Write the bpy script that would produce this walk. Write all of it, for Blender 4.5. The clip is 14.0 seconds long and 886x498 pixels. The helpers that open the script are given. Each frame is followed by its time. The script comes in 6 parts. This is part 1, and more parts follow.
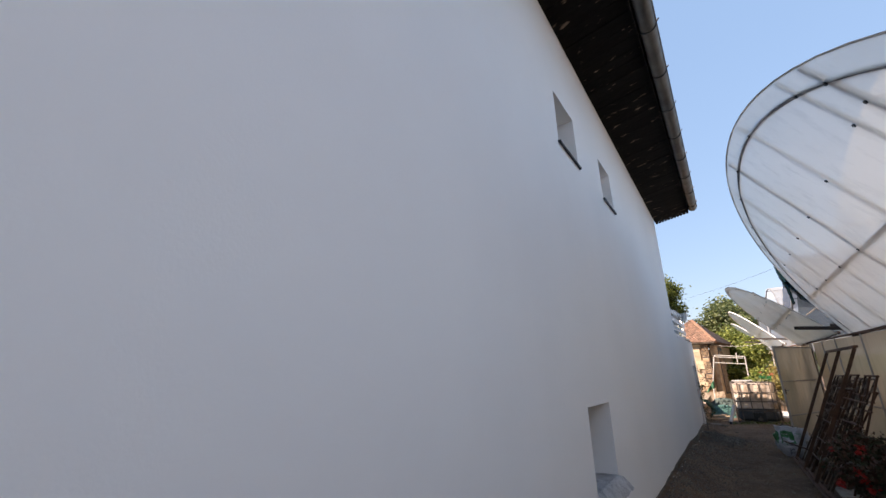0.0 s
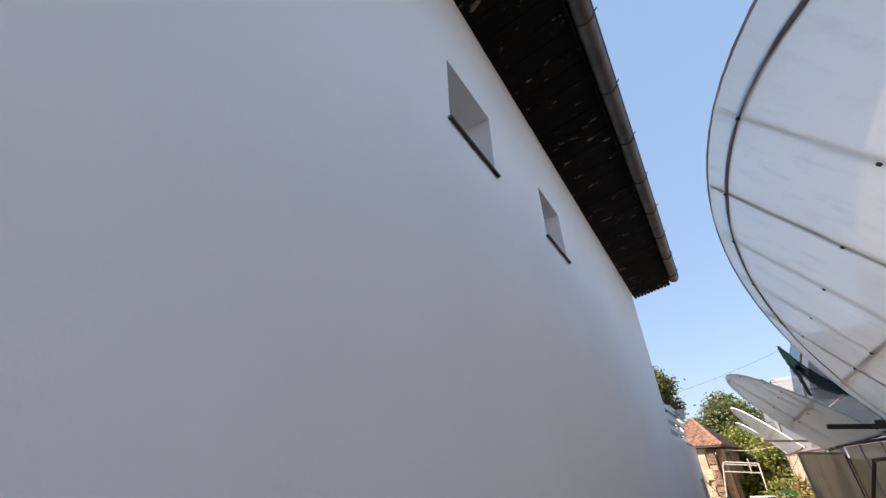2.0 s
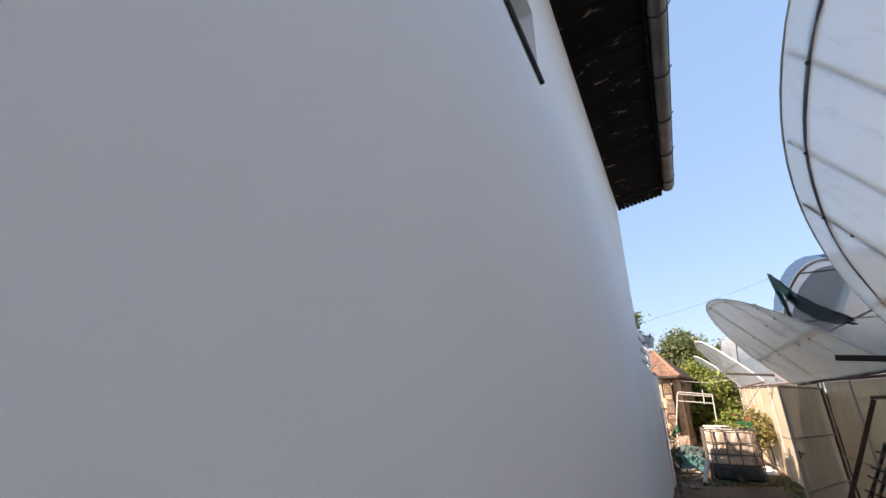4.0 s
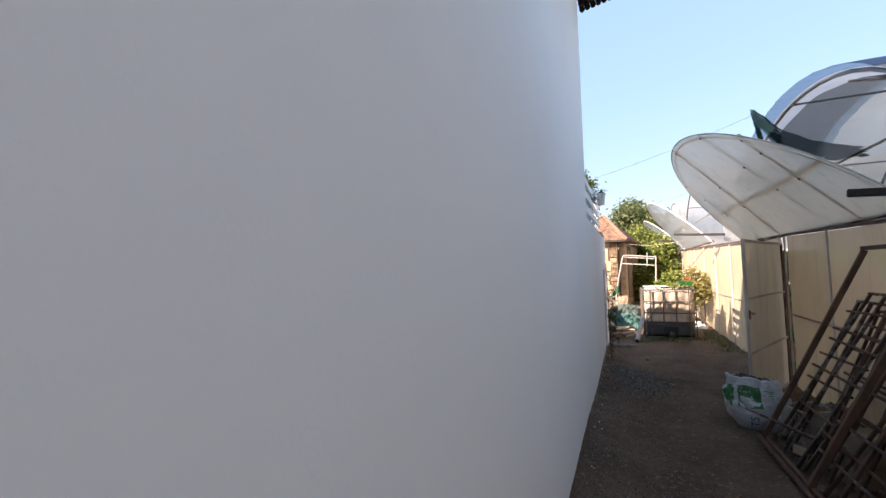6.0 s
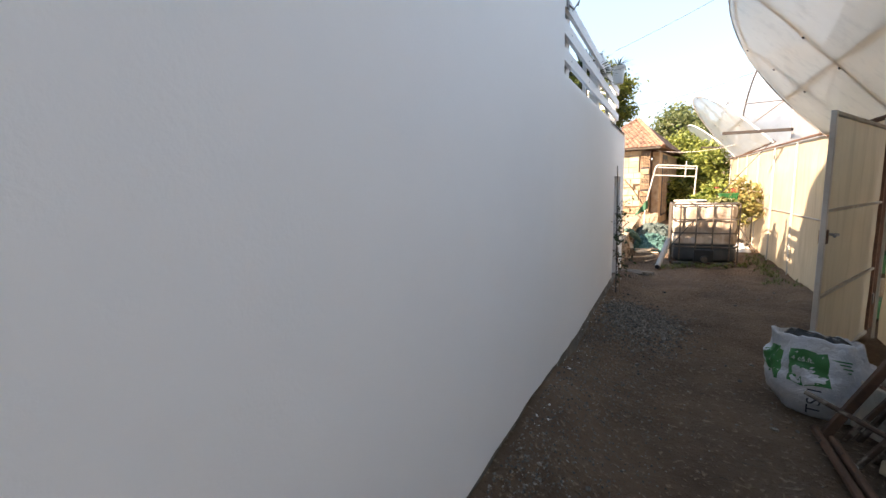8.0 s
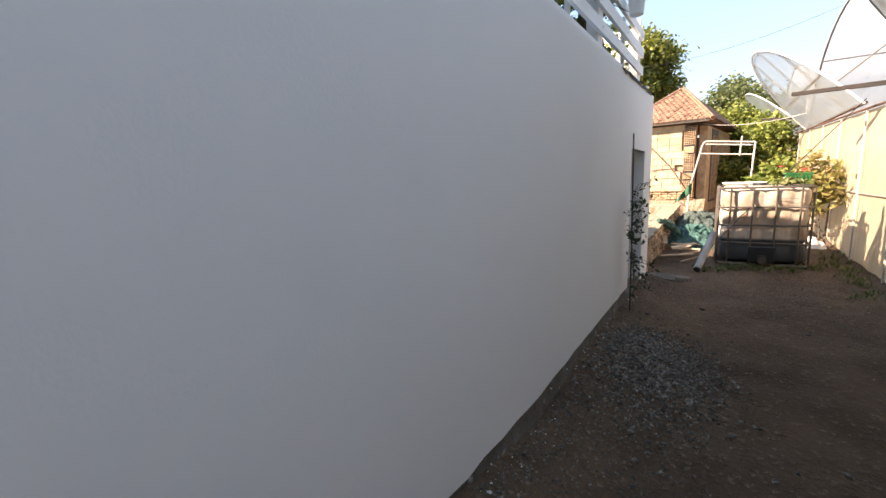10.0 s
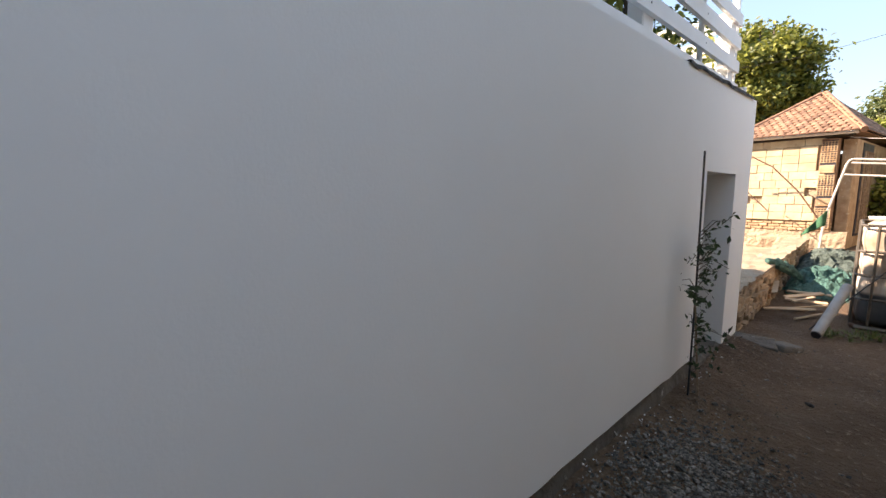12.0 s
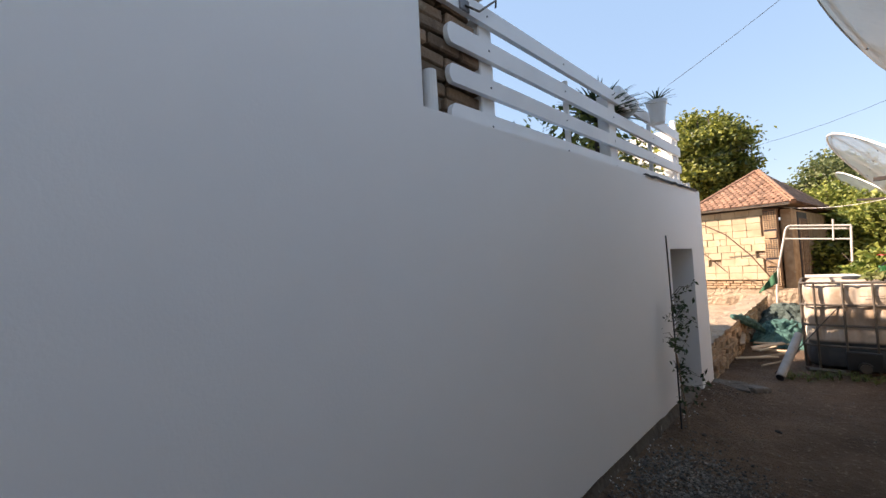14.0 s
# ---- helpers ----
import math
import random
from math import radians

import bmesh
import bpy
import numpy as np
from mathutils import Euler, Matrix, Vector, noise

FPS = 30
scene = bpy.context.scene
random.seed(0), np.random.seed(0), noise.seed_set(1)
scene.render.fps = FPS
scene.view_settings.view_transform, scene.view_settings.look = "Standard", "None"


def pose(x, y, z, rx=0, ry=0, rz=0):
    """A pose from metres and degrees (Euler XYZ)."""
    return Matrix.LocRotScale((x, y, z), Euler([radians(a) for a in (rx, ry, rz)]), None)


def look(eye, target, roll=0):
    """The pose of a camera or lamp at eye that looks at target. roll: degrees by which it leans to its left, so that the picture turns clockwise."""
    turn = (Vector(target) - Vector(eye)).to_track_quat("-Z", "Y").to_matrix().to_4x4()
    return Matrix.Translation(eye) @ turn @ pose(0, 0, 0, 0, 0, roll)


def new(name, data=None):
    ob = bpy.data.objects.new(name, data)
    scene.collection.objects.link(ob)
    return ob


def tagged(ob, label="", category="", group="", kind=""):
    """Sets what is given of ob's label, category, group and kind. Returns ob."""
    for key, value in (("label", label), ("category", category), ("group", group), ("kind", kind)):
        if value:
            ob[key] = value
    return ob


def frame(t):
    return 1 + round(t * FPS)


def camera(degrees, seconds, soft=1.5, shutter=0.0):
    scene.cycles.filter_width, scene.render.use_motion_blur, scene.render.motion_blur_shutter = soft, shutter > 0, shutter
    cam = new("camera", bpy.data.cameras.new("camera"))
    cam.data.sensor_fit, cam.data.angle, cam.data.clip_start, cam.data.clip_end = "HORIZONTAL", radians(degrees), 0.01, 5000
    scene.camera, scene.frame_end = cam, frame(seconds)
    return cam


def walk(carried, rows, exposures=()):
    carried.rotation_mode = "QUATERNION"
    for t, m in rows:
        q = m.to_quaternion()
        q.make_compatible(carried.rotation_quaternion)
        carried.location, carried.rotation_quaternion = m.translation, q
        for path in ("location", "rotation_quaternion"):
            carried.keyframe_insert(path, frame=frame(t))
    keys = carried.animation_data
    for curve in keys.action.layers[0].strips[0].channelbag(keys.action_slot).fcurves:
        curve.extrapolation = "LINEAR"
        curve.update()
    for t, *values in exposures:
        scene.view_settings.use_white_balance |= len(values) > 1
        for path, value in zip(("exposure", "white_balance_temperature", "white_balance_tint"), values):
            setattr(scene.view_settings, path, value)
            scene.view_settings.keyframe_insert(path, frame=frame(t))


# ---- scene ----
cam = camera(95.0, 14.0)

PATH = [
    (0, (0.846, -0.439, 1.613), (-0.222, 1.143, 2.208), -1.2),
    (0.5, (0.869, -0.009, 1.669), (-0.015, 1.633, 2.392), -3.5),
    (1, (0.863, 0.36, 1.681), (-0.016, 1.906, 2.596), -3.5),
    (1.5, (0.775, 0.742, 1.693), (-0.15, 2.217, 2.677), -3.6),
    (2, (0.744, 1.24, 1.757), (-0.161, 2.709, 2.768), -2.2),
    (2.5, (0.614, 1.747, 1.836), (-0.245, 3.265, 2.814), -0.9),
    (3, (0.48, 2.122, 1.803), (-0.403, 3.673, 2.707), 0.9),
    (5.5, (0.358, 4.024, 1.815), (-0.541, 5.787, 2.104), -1.9),
    (6, (0.355, 4.572, 1.753), (-0.457, 6.396, 1.867), -1.4),
    (6.5, (0.42, 5.105, 1.679), (-0.343, 6.952, 1.599), -1.7),
    (7, (0.448, 5.53, 1.6), (-0.336, 7.353, 1.353), -1.2),
    (7.5, (0.51, 5.959, 1.578), (-0.357, 7.743, 1.327), -0.9),
    (8, (0.62, 6.405, 1.577), (-0.336, 8.14, 1.301), -1.7),
    (10.5, (0.729, 8.48, 1.486), (-0.456, 10.058, 1.163), -2.3),
    (11, (0.677, 8.977, 1.518), (-0.623, 10.482, 1.302), -0.9),
    (11.5, (0.72, 9.086, 1.57), (-0.686, 10.492, 1.357), 0.4),
    (12, (0.871, 8.989, 1.584), (-0.586, 10.332, 1.315), -0.4),
    (12.5, (1.011, 8.755, 1.645), (-0.409, 10.15, 1.456), -0.5),
    (13, (1.058, 8.391, 1.665), (-0.283, 9.867, 1.527), -1.7),
    (13.5, (1.088, 8.238, 1.666), (-0.276, 9.701, 1.681), -2.8),
    (14, (1.112, 8.17, 1.673), (-0.279, 9.604, 1.761), -3.0),
]
walk(cam, [(t, look(e, a, r)) for t, e, a, r in PATH],
     exposures=[(0, 1.5, 7250, 24), (0.5, 1.45, 7150, 23), (3, 1.52, 7150, 23), (5.5, 1.8, 7200, 23), (6.5, 2.14, 7450, 23), (7, 2.38, 7750, 23),
                (8, 2.36, 8000, 22), (10.5, 2.04, 7850, 22), (11.5, 1.95, 7950, 22), (12, 2.06, 7900, 22), (12.5, 2.04, 8000, 22), (14, 1.66, 7650, 23)])

# ---- light: clear sky, sun from behind the house ----
SUN_EL, SUN_AZ = 36.2, 235.8
world = bpy.data.worlds.new("sky")
scene.world = world
world.use_nodes = True
wt = world.node_tree
sky = wt.nodes.new("ShaderNodeTexSky")
sky.sky_type = "NISHITA"
sky.sun_disc = False
sky.sun_elevation, sky.sun_rotation = radians(SUN_EL), radians(SUN_AZ)
sky.air_density, sky.dust_density, sky.ozone_density = 1.5, 0.2, 1.6
haze = wt.nodes.new("ShaderNodeMix")
haze.data_type = "RGBA"
haze.inputs[0].default_value = 0.7
haze.inputs[7].default_value = (1.4, 2.6, 4.2, 1)
wt.links.new(sky.outputs[0], haze.inputs[6])
wt.links.new(haze.outputs[2], wt.nodes["Background"].inputs[0])
wt.nodes["Background"].inputs[1].default_value = 0.085
sun = new("sun", bpy.data.lights.new("sun", "SUN"))
sun.data.energy, sun.data.angle, sun.data.color = 4.6, radians(0.53), (1.0, 0.92, 0.8)
to_sun = Vector((math.sin(radians(SUN_AZ)) * math.cos(radians(SUN_EL)),
                 math.cos(radians(SUN_AZ)) * math.cos(radians(SUN_EL)), math.sin(radians(SUN_EL))))
sun.matrix_world = look(to_sun * 30, (0, 0, 0))

# ---- materials ----
def blank(name):
    m = bpy.data.materials.new(name)
    m.use_nodes = True
    m.node_tree.nodes.clear()
    out = m.node_tree.nodes.new("ShaderNodeOutputMaterial")
    return m, m.node_tree, out


def coords(nt, scale=(1, 1, 1), local=False):
    """Places in the world, or in the object itself."""
    mp = nt.nodes.new("ShaderNodeMapping")
    mp.inputs["Scale"].default_value = scale
    if local:
        nt.links.new(nt.nodes.new("ShaderNodeTexCoord").outputs["Object"], mp.inputs[0])
    else:
        nt.links.new(nt.nodes.new("ShaderNodeNewGeometry").outputs["Position"], mp.inputs[0])
    return mp.outputs[0]


def noise_fac(nt, vec, scale, lo=0.35, hi=0.65, detail=5.0, rough=0.6):
    n = nt.nodes.new("ShaderNodeTexNoise")
    n.inputs["Scale"].default_value, n.inputs["Detail"].default_value = scale, detail
    n.inputs["Roughness"].default_value = rough
    nt.links.new(vec, n.inputs["Vector"])
    r = nt.nodes.new("ShaderNodeMapRange")
    r.inputs[1].default_value, r.inputs[2].default_value = lo, hi
    nt.links.new(n.outputs["Fac"], r.inputs[0])
    return r.outputs[0]


def mix_col(nt, fac, a, b):
    m = nt.nodes.new("ShaderNodeMix")
    m.data_type = "RGBA"
    for sock, v in ((m.inputs[0], fac), (m.inputs[6], a), (m.inputs[7], b)):
        if isinstance(v, (int, float)):
            sock.default_value = v
        elif isinstance(v, tuple):
            sock.default_value = (*v, 1)
        else:
            nt.links.new(v, sock)
    return m.outputs[2]


def random_col(nt, col, amount):
    """Shifts a colour's value from object to object."""
    info = nt.nodes.new("ShaderNodeObjectInfo")
    r = nt.nodes.new("ShaderNodeMapRange")
    r.inputs[3].default_value, r.inputs[4].default_value = 1 - amount, 1 + amount
    nt.links.new(info.outputs["Random"], r.inputs[0])
    hsv = nt.nodes.new("ShaderNodeHueSaturation")
    nt.links.new(r.outputs[0], hsv.inputs["Value"])
    nt.links.new(col, hsv.inputs["Color"])
    return hsv.outputs[0]


def surface(name, c1, c2, c3=None, scale=3.0, fine=40.0, rough=0.85, metal=0.0, bump=0.3, dist=0.01,
            stretch=(1, 1, 1), lo=0.35, hi=0.65, vary=0.0, spot=0.6, bump_scale=None, spec=0.5):
    m, nt, out = blank(name)
    vec = coords(nt, stretch)
    col = mix_col(nt, noise_fac(nt, vec, scale, lo, hi), c1, c2)
    if c3:
        col = mix_col(nt, noise_fac(nt, vec, fine, spot, spot + 0.08), col, c3)
    if vary:
        col = random_col(nt, col, vary)
    b = nt.nodes.new("ShaderNodeBsdfPrincipled")
    nt.links.new(col, b.inputs["Base Color"])
    b.inputs["Metallic"].default_value = metal
    b.inputs["Specular IOR Level"].default_value = spec
    rr = nt.nodes.new("ShaderNodeMapRange")
    rr.inputs[3].default_value, rr.inputs[4].default_value = max(0.05, rough - 0.12), min(1, rough + 0.1)
    nt.links.new(noise_fac(nt, vec, scale * 2.3, 0.3, 0.7), rr.inputs[0])
    nt.links.new(rr.outputs[0], b.inputs["Roughness"])
    if bump:
        bp = nt.nodes.new("ShaderNodeBump")
        bp.inputs["Strength"].default_value, bp.inputs["Distance"].default_value = bump, dist
        nt.links.new(noise_fac(nt, vec, bump_scale or fine, 0.2, 0.8), bp.inputs["Height"])
        nt.links.new(bp.outputs[0], b.inputs["Normal"])
    nt.links.new(b.outputs[0], out.inputs[0])
    return m


def film(name, c1, c2, through_light=0.5, clear=0.12, ribs=0.0, axis=1, gloss=0.08, scale=1.2):
    """Weathered translucent plastic sheet: scatters light, lets a little straight through."""
    m, nt, out = blank(name)
    vec = coords(nt)
    col = mix_col(nt, noise_fac(nt, vec, scale, 0.3, 0.7), c1, c2)
    streak = [3.0, 3.0, 3.0]
    streak[2] = 0.35
    col = mix_col(nt, noise_fac(nt, coords(nt, tuple(streak)), 2.5, 0.52, 0.8), col, tuple(v * 0.84 for v in c2))
    d = nt.nodes.new("ShaderNodeBsdfDiffuse")
    t = nt.nodes.new("ShaderNodeBsdfTranslucent")
    nt.links.new(col, d.inputs[0])
    nt.links.new(col, t.inputs[0])
    a = nt.nodes.new("ShaderNodeMixShader")
    a.inputs[0].default_value = through_light
    nt.links.new(d.outputs[0], a.inputs[1])
    nt.links.new(t.outputs[0], a.inputs[2])
    tr = nt.nodes.new("ShaderNodeBsdfTransparent")
    tr.inputs[0].default_value = (0.93, 0.95, 0.96, 1)
    b = nt.nodes.new("ShaderNodeMixShader")
    nt.links.new(a.outputs[0], b.inputs[1])
    nt.links.new(tr.outputs[0], b.inputs[2])
    b.inputs[0].default_value = clear
    g = nt.nodes.new("ShaderNodeBsdfGlossy")
    g.inputs["Roughness"].default_value = 0.28
    g.inputs[0].default_value = (0.9, 0.9, 0.9, 1)
    fr = nt.nodes.new("ShaderNodeMixShader")
    fr.inputs[0].default_value = gloss
    nt.links.new(b.outputs[0], fr.inputs[1])
    nt.links.new(g.outputs[0], fr.inputs[2])
    bp = nt.nodes.new("ShaderNodeBump")
    bp.inputs["Strength"].default_value, bp.inputs["Distance"].default_value = 0.18, 0.012
    h = noise_fac(nt, vec, 5.0, 0.2, 0.8)
    if ribs:
        w = nt.nodes.new("ShaderNodeTexWave")
        w.bands_direction = "XYZ"[axis]
        w.inputs["Scale"].default_value = ribs
        w.inputs["Distortion"].default_value = 0.4
        nt.links.new(vec, w.inputs["Vector"])
        ad = nt.nodes.new("ShaderNodeMath")
        ad.operation = "ADD"
        nt.links.new(h, ad.inputs[0])
        nt.links.new(w.outputs["Fac"], ad.inputs[1])
        h = ad.outputs[0]
    nt.links.new(h, bp.inputs["Height"])
    for n in (d, t, g):
        nt.links.new(bp.outputs[0], n.inputs["Normal"])
    nt.links.new(fr.outputs[0], out.inputs[0])
    return m


def leaf(name, c1, c2, scale=1.5, shine=0.5):
    m, nt, out = blank(name)
    geo = nt.nodes.new("ShaderNodeNewGeometry")
    col = mix_col(nt, geo.outputs["Random Per Island"], c1, c2)
    b = nt.nodes.new("ShaderNodeBsdfPrincipled")
    nt.links.new(col, b.inputs["Base Color"])
    b.inputs["Roughness"].default_value = shine
    t = nt.nodes.new("ShaderNodeBsdfTranslucent")
    nt.links.new(col, t.inputs[0])
    a = nt.nodes.new("ShaderNodeMixShader")
    a.inputs[0].default_value = 0.35
    nt.links.new(b.outputs[0], a.inputs[1])
    nt.links.new(t.outputs[0], a.inputs[2])
    nt.links.new(a.outputs[0], out.inputs[0])
    return m


PLASTER = surface("white_plaster", (0.85, 0.845, 0.835), (0.89, 0.885, 0.875), None, 0.5, 90, 0.9, bump=0.12, dist=0.004)
PLINTH = surface("rough_plinth", (0.1, 0.082, 0.066), (0.17, 0.145, 0.12), (0.5, 0.48, 0.45), 4, 9, 0.95, bump=0.9, dist=0.03, spot=0.63)
DIRT = surface("dirt", (0.075, 0.043, 0.024), (0.22, 0.136, 0.082), (0.27, 0.19, 0.13), 1.1, 30, 0.97, bump=1.0, dist=0.05, spot=0.58, lo=0.3, hi=0.7)


def pebble(name, c1, c2):
    """Dull stone whose grey shifts from piece to piece."""
    m, nt, out = blank(name)
    geo = nt.nodes.new("ShaderNodeNewGeometry")
    col = mix_col(nt, geo.outputs["Random Per Island"], c1, c2)
    col = mix_col(nt, noise_fac(nt, coords(nt), 60.0), col, tuple(v * 0.6 for v in c1))
    b = nt.nodes.new("ShaderNodeBsdfPrincipled")
    nt.links.new(col, b.inputs["Base Color"])
    b.inputs["Roughness"].default_value = 0.92
    nt.links.new(b.outputs[0], out.inputs[0])
    return m


STONE = pebble("grey_stone", (0.09, 0.078, 0.066), (0.42, 0.37, 0.32))
LIME = surface("plaster_crumbs", (0.6, 0.58, 0.55), (0.75, 0.73, 0.7), None, 9, 50, 0.95, bump=0.4, dist=0.005)
SOFFIT = surface("flaking_black_paint", (0.005, 0.0045, 0.004), (0.009, 0.0075, 0.0065), (0.2, 0.155, 0.12), 2.5, 2.6, 0.95,
                 bump=0.5, dist=0.006, stretch=(2.2, 5.0, 1.0), vary=0.3, spot=0.622, spec=0.15)
ZINC = surface("dull_zinc", (0.1, 0.092, 0.08), (0.16, 0.148, 0.13), None, 3, 30, 0.55, 0.75, bump=0.1, dist=0.003)
SILL = surface("anthracite_sill", (0.05, 0.05, 0.052), (0.08, 0.08, 0.083), None, 5, 60, 0.5, 0.3, bump=0.05)
FOIL = surface("crumpled_grey_foil", (0.3, 0.31, 0.33), (0.5, 0.51, 0.53), None, 8, 22, 0.4, 0.5, bump=1.0, dist=0.02)
SAND = surface("sandy_bank", (0.27, 0.2, 0.138), (0.38, 0.3, 0.215), (0.2, 0.14, 0.095), 3, 20, 0.96, bump=0.8, dist=0.03)
PVC = surface("white_pvc", (0.72, 0.71, 0.69), (0.8, 0.79, 0.77), None, 2, 60, 0.45, bump=0.05)
PVC_OLD = surface("dusty_pvc", (0.42, 0.4, 0.37), (0.56, 0.54, 0.5), None, 3, 40, 0.6, bump=0.1)
WHITEPAINT = surface("white_painted_wood", (0.84, 0.84, 0.84), (0.89, 0.89, 0.885), None, 3, 60, 0.6, bump=0.12, dist=0.003)
RUST = surface("rusty_steel", (0.075, 0.038, 0.024), (0.14, 0.07, 0.042), (0.05, 0.03, 0.022), 6, 40, 0.85, 0.25, bump=0.4, dist=0.003)
RUSTPAINT = surface("rust_through_white_paint", (0.06, 0.032, 0.02), (0.2, 0.165, 0.135), None, 14, 60, 0.8, 0.1, bump=0.4, dist=0.003, lo=0.5, hi=0.62)
DARKWOOD = surface("brown_beam", (0.013, 0.009, 0.007), (0.028, 0.019, 0.014), None, 4, 30, 0.8, bump=0.4, stretch=(2, 2, 9))
PIPESTEEL = surface("galvanised_pipe", (0.3, 0.26, 0.22), (0.42, 0.38, 0.33), (0.16, 0.08, 0.05), 3, 18, 0.6, 0.5, bump=0.15, spot=0.62)
GALV = surface("cage_tube", (0.1, 0.085, 0.07), (0.18, 0.155, 0.13), (0.2, 0.12, 0.08), 4, 18, 0.5, 0.6, bump=0.1, spot=0.62)
BATTEN = surface("batten", (0.4, 0.35, 0.3), (0.55, 0.49, 0.43), None, 3, 25, 0.75, bump=0.2)
RIB = surface("steel_rib", (0.16, 0.15, 0.15), (0.25, 0.235, 0.23), None, 4, 25, 0.5, 0.5, bump=0.2)
BLACK = surface("black_plastic", (0.012, 0.012, 0.012), (0.025, 0.025, 0.026), None, 5, 30, 0.45, bump=0.2)
FILM_FLAP = film("flap_sheet", (0.92, 0.87, 0.79), (0.84, 0.79, 0.7), 0.78, 0.22, gloss=0.18)
FILM_CLEAR = film("clear_flap_sheet", (0.8, 0.8, 0.72), (0.7, 0.7, 0.62), 0.72, 0.42, gloss=0.14)
FILM_BEIGE = film("yellowed_flap_sheet", (0.86, 0.78, 0.64), (0.76, 0.68, 0.54), 0.7, 0.1, gloss=0.14)
FILM_WALL = film("wall_sheet", (0.65, 0.53, 0.37), (0.53, 0.43, 0.295), 0.44, 0.07, ribs=3.0, axis=1, gloss=0.05)
FILM_ROOF = film("tunnel_film", (0.8, 0.81, 0.8), (0.7, 0.72, 0.72), 0.74, 0.42, gloss=0.06)
GAUZE = film("net_gauze", (0.1, 0.13, 0.145), (0.07, 0.095, 0.11), 0.5, 0.28, gloss=0.0, scale=6)
FILM_BLUE = film("blue_film", (0.05, 0.11, 0.23), (0.03, 0.075, 0.17), 0.4, 0.3, gloss=0.03)
NETDARK = film("shade_net", (0.015, 0.04, 0.045), (0.01, 0.025, 0.035), 0.3, 0.2, gloss=0.0, scale=9)
NETGREEN = surface("green_net", (0.03, 0.1, 0.085), (0.09, 0.225, 0.195), (0.015, 0.045, 0.04), 9, 45, 0.85, bump=1.0, dist=0.03, spot=0.55)
PIERBRICK = surface("pier_brick", (0.2, 0.125, 0.08), (0.31, 0.21, 0.135), (0.4, 0.31, 0.22), 4, 14, 0.95, bump=0.9, dist=0.015, vary=0.35, spot=0.62)
# dusty pale pipe plastic, its colour darkened for the tank's shade
PIPE_SHADED = surface("shaded_drain_plastic", (0.26, 0.235, 0.21), (0.37, 0.34, 0.31), (0.18, 0.14, 0.1), 3, 25, 0.6, bump=0.1, spot=0.62)
NETGREY = surface("faded_net", (0.035, 0.055, 0.048), (0.12, 0.16, 0.14), (0.02, 0.03, 0.028), 9, 45, 0.85, bump=1.0, dist=0.03, spot=0.55)
NETLEAF = surface("dark_green_net", (0.012, 0.07, 0.035), (0.03, 0.12, 0.06), None, 9, 45, 0.85, bump=0.6, dist=0.02)
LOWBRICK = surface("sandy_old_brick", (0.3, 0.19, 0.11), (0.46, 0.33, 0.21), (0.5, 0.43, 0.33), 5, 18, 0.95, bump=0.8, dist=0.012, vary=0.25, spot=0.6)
SPLINT = surface("split_wood", (0.42, 0.3, 0.19), (0.56, 0.43, 0.29), None, 4, 30, 0.85, bump=0.4, stretch=(1, 1, 6), vary=0.2)
BLOCK = surface("clay_block", (0.4, 0.315, 0.205), (0.49, 0.4, 0.275), (0.3, 0.21, 0.125), 4, 22, 0.92, bump=0.4, dist=0.006, vary=0.12, spot=0.64)
BRICKOLD = surface("old_brick", (0.17, 0.095, 0.06), (0.27, 0.17, 0.11), (0.4, 0.34, 0.27), 5, 16, 0.95, bump=0.8, dist=0.012, vary=0.3, spot=0.63)
MORTAR = surface("old_mortar", (0.2, 0.155, 0.11), (0.28, 0.22, 0.165), None, 6, 30, 0.95, bump=0.7, dist=0.01)
TILE = surface("clay_tile", (0.185, 0.098, 0.06), (0.265, 0.152, 0.098), (0.11, 0.062, 0.04), 5, 20, 0.9, bump=0.3, dist=0.005, vary=0.35, spot=0.63)
RUBBLE = surface("rubble_stone", (0.3, 0.23, 0.16), (0.45, 0.37, 0.28), None, 4, 20, 0.95, bump=0.7, dist=0.015, vary=0.25)
CAPSTONE = surface("limewashed_cap", (0.42, 0.37, 0.3), (0.6, 0.55, 0.47), None, 3, 25, 0.95, bump=0.5, dist=0.01, vary=0.1)
WOOD = surface("weathered_wood", (0.2, 0.13, 0.08), (0.34, 0.24, 0.16), None, 4, 30, 0.85, bump=0.4, stretch=(1, 1, 6), vary=0.2)
BARK = surface("bark", (0.07, 0.05, 0.035), (0.13, 0.1, 0.075), None, 6, 25, 0.95, bump=0.9, dist=0.03)
# white sack plastic, greyed for the shade near the greenhouse wall
SACK = surface("shaded_white_sack", (0.4, 0.42, 0.45), (0.52, 0.54, 0.57), (0.3, 0.29, 0.28), 6, 12, 0.42, bump=0.9, dist=0.02, spot=0.66)
SACKGREEN = surface("green_print", (0.02, 0.13, 0.035), (0.028, 0.17, 0.05), None, 4, 20, 0.55, bump=0.2)
# near-black for print, and for shade filled into holes and gaps
INK_AND_SHADE = surface("dark_print_and_shade", (0.02, 0.02, 0.03), (0.03, 0.03, 0.045), None, 4, 20, 0.6, bump=0)
FOAM = surface("grimy_foam_box", (0.3, 0.27, 0.22), (0.46, 0.42, 0.36), (0.2, 0.16, 0.12), 5, 24, 0.85, bump=0.4, spot=0.6)
PALEBLOCK = surface("pale_concrete_block", (0.22, 0.165, 0.11), (0.33, 0.26, 0.18), None, 4, 30, 0.95, bump=0.5)
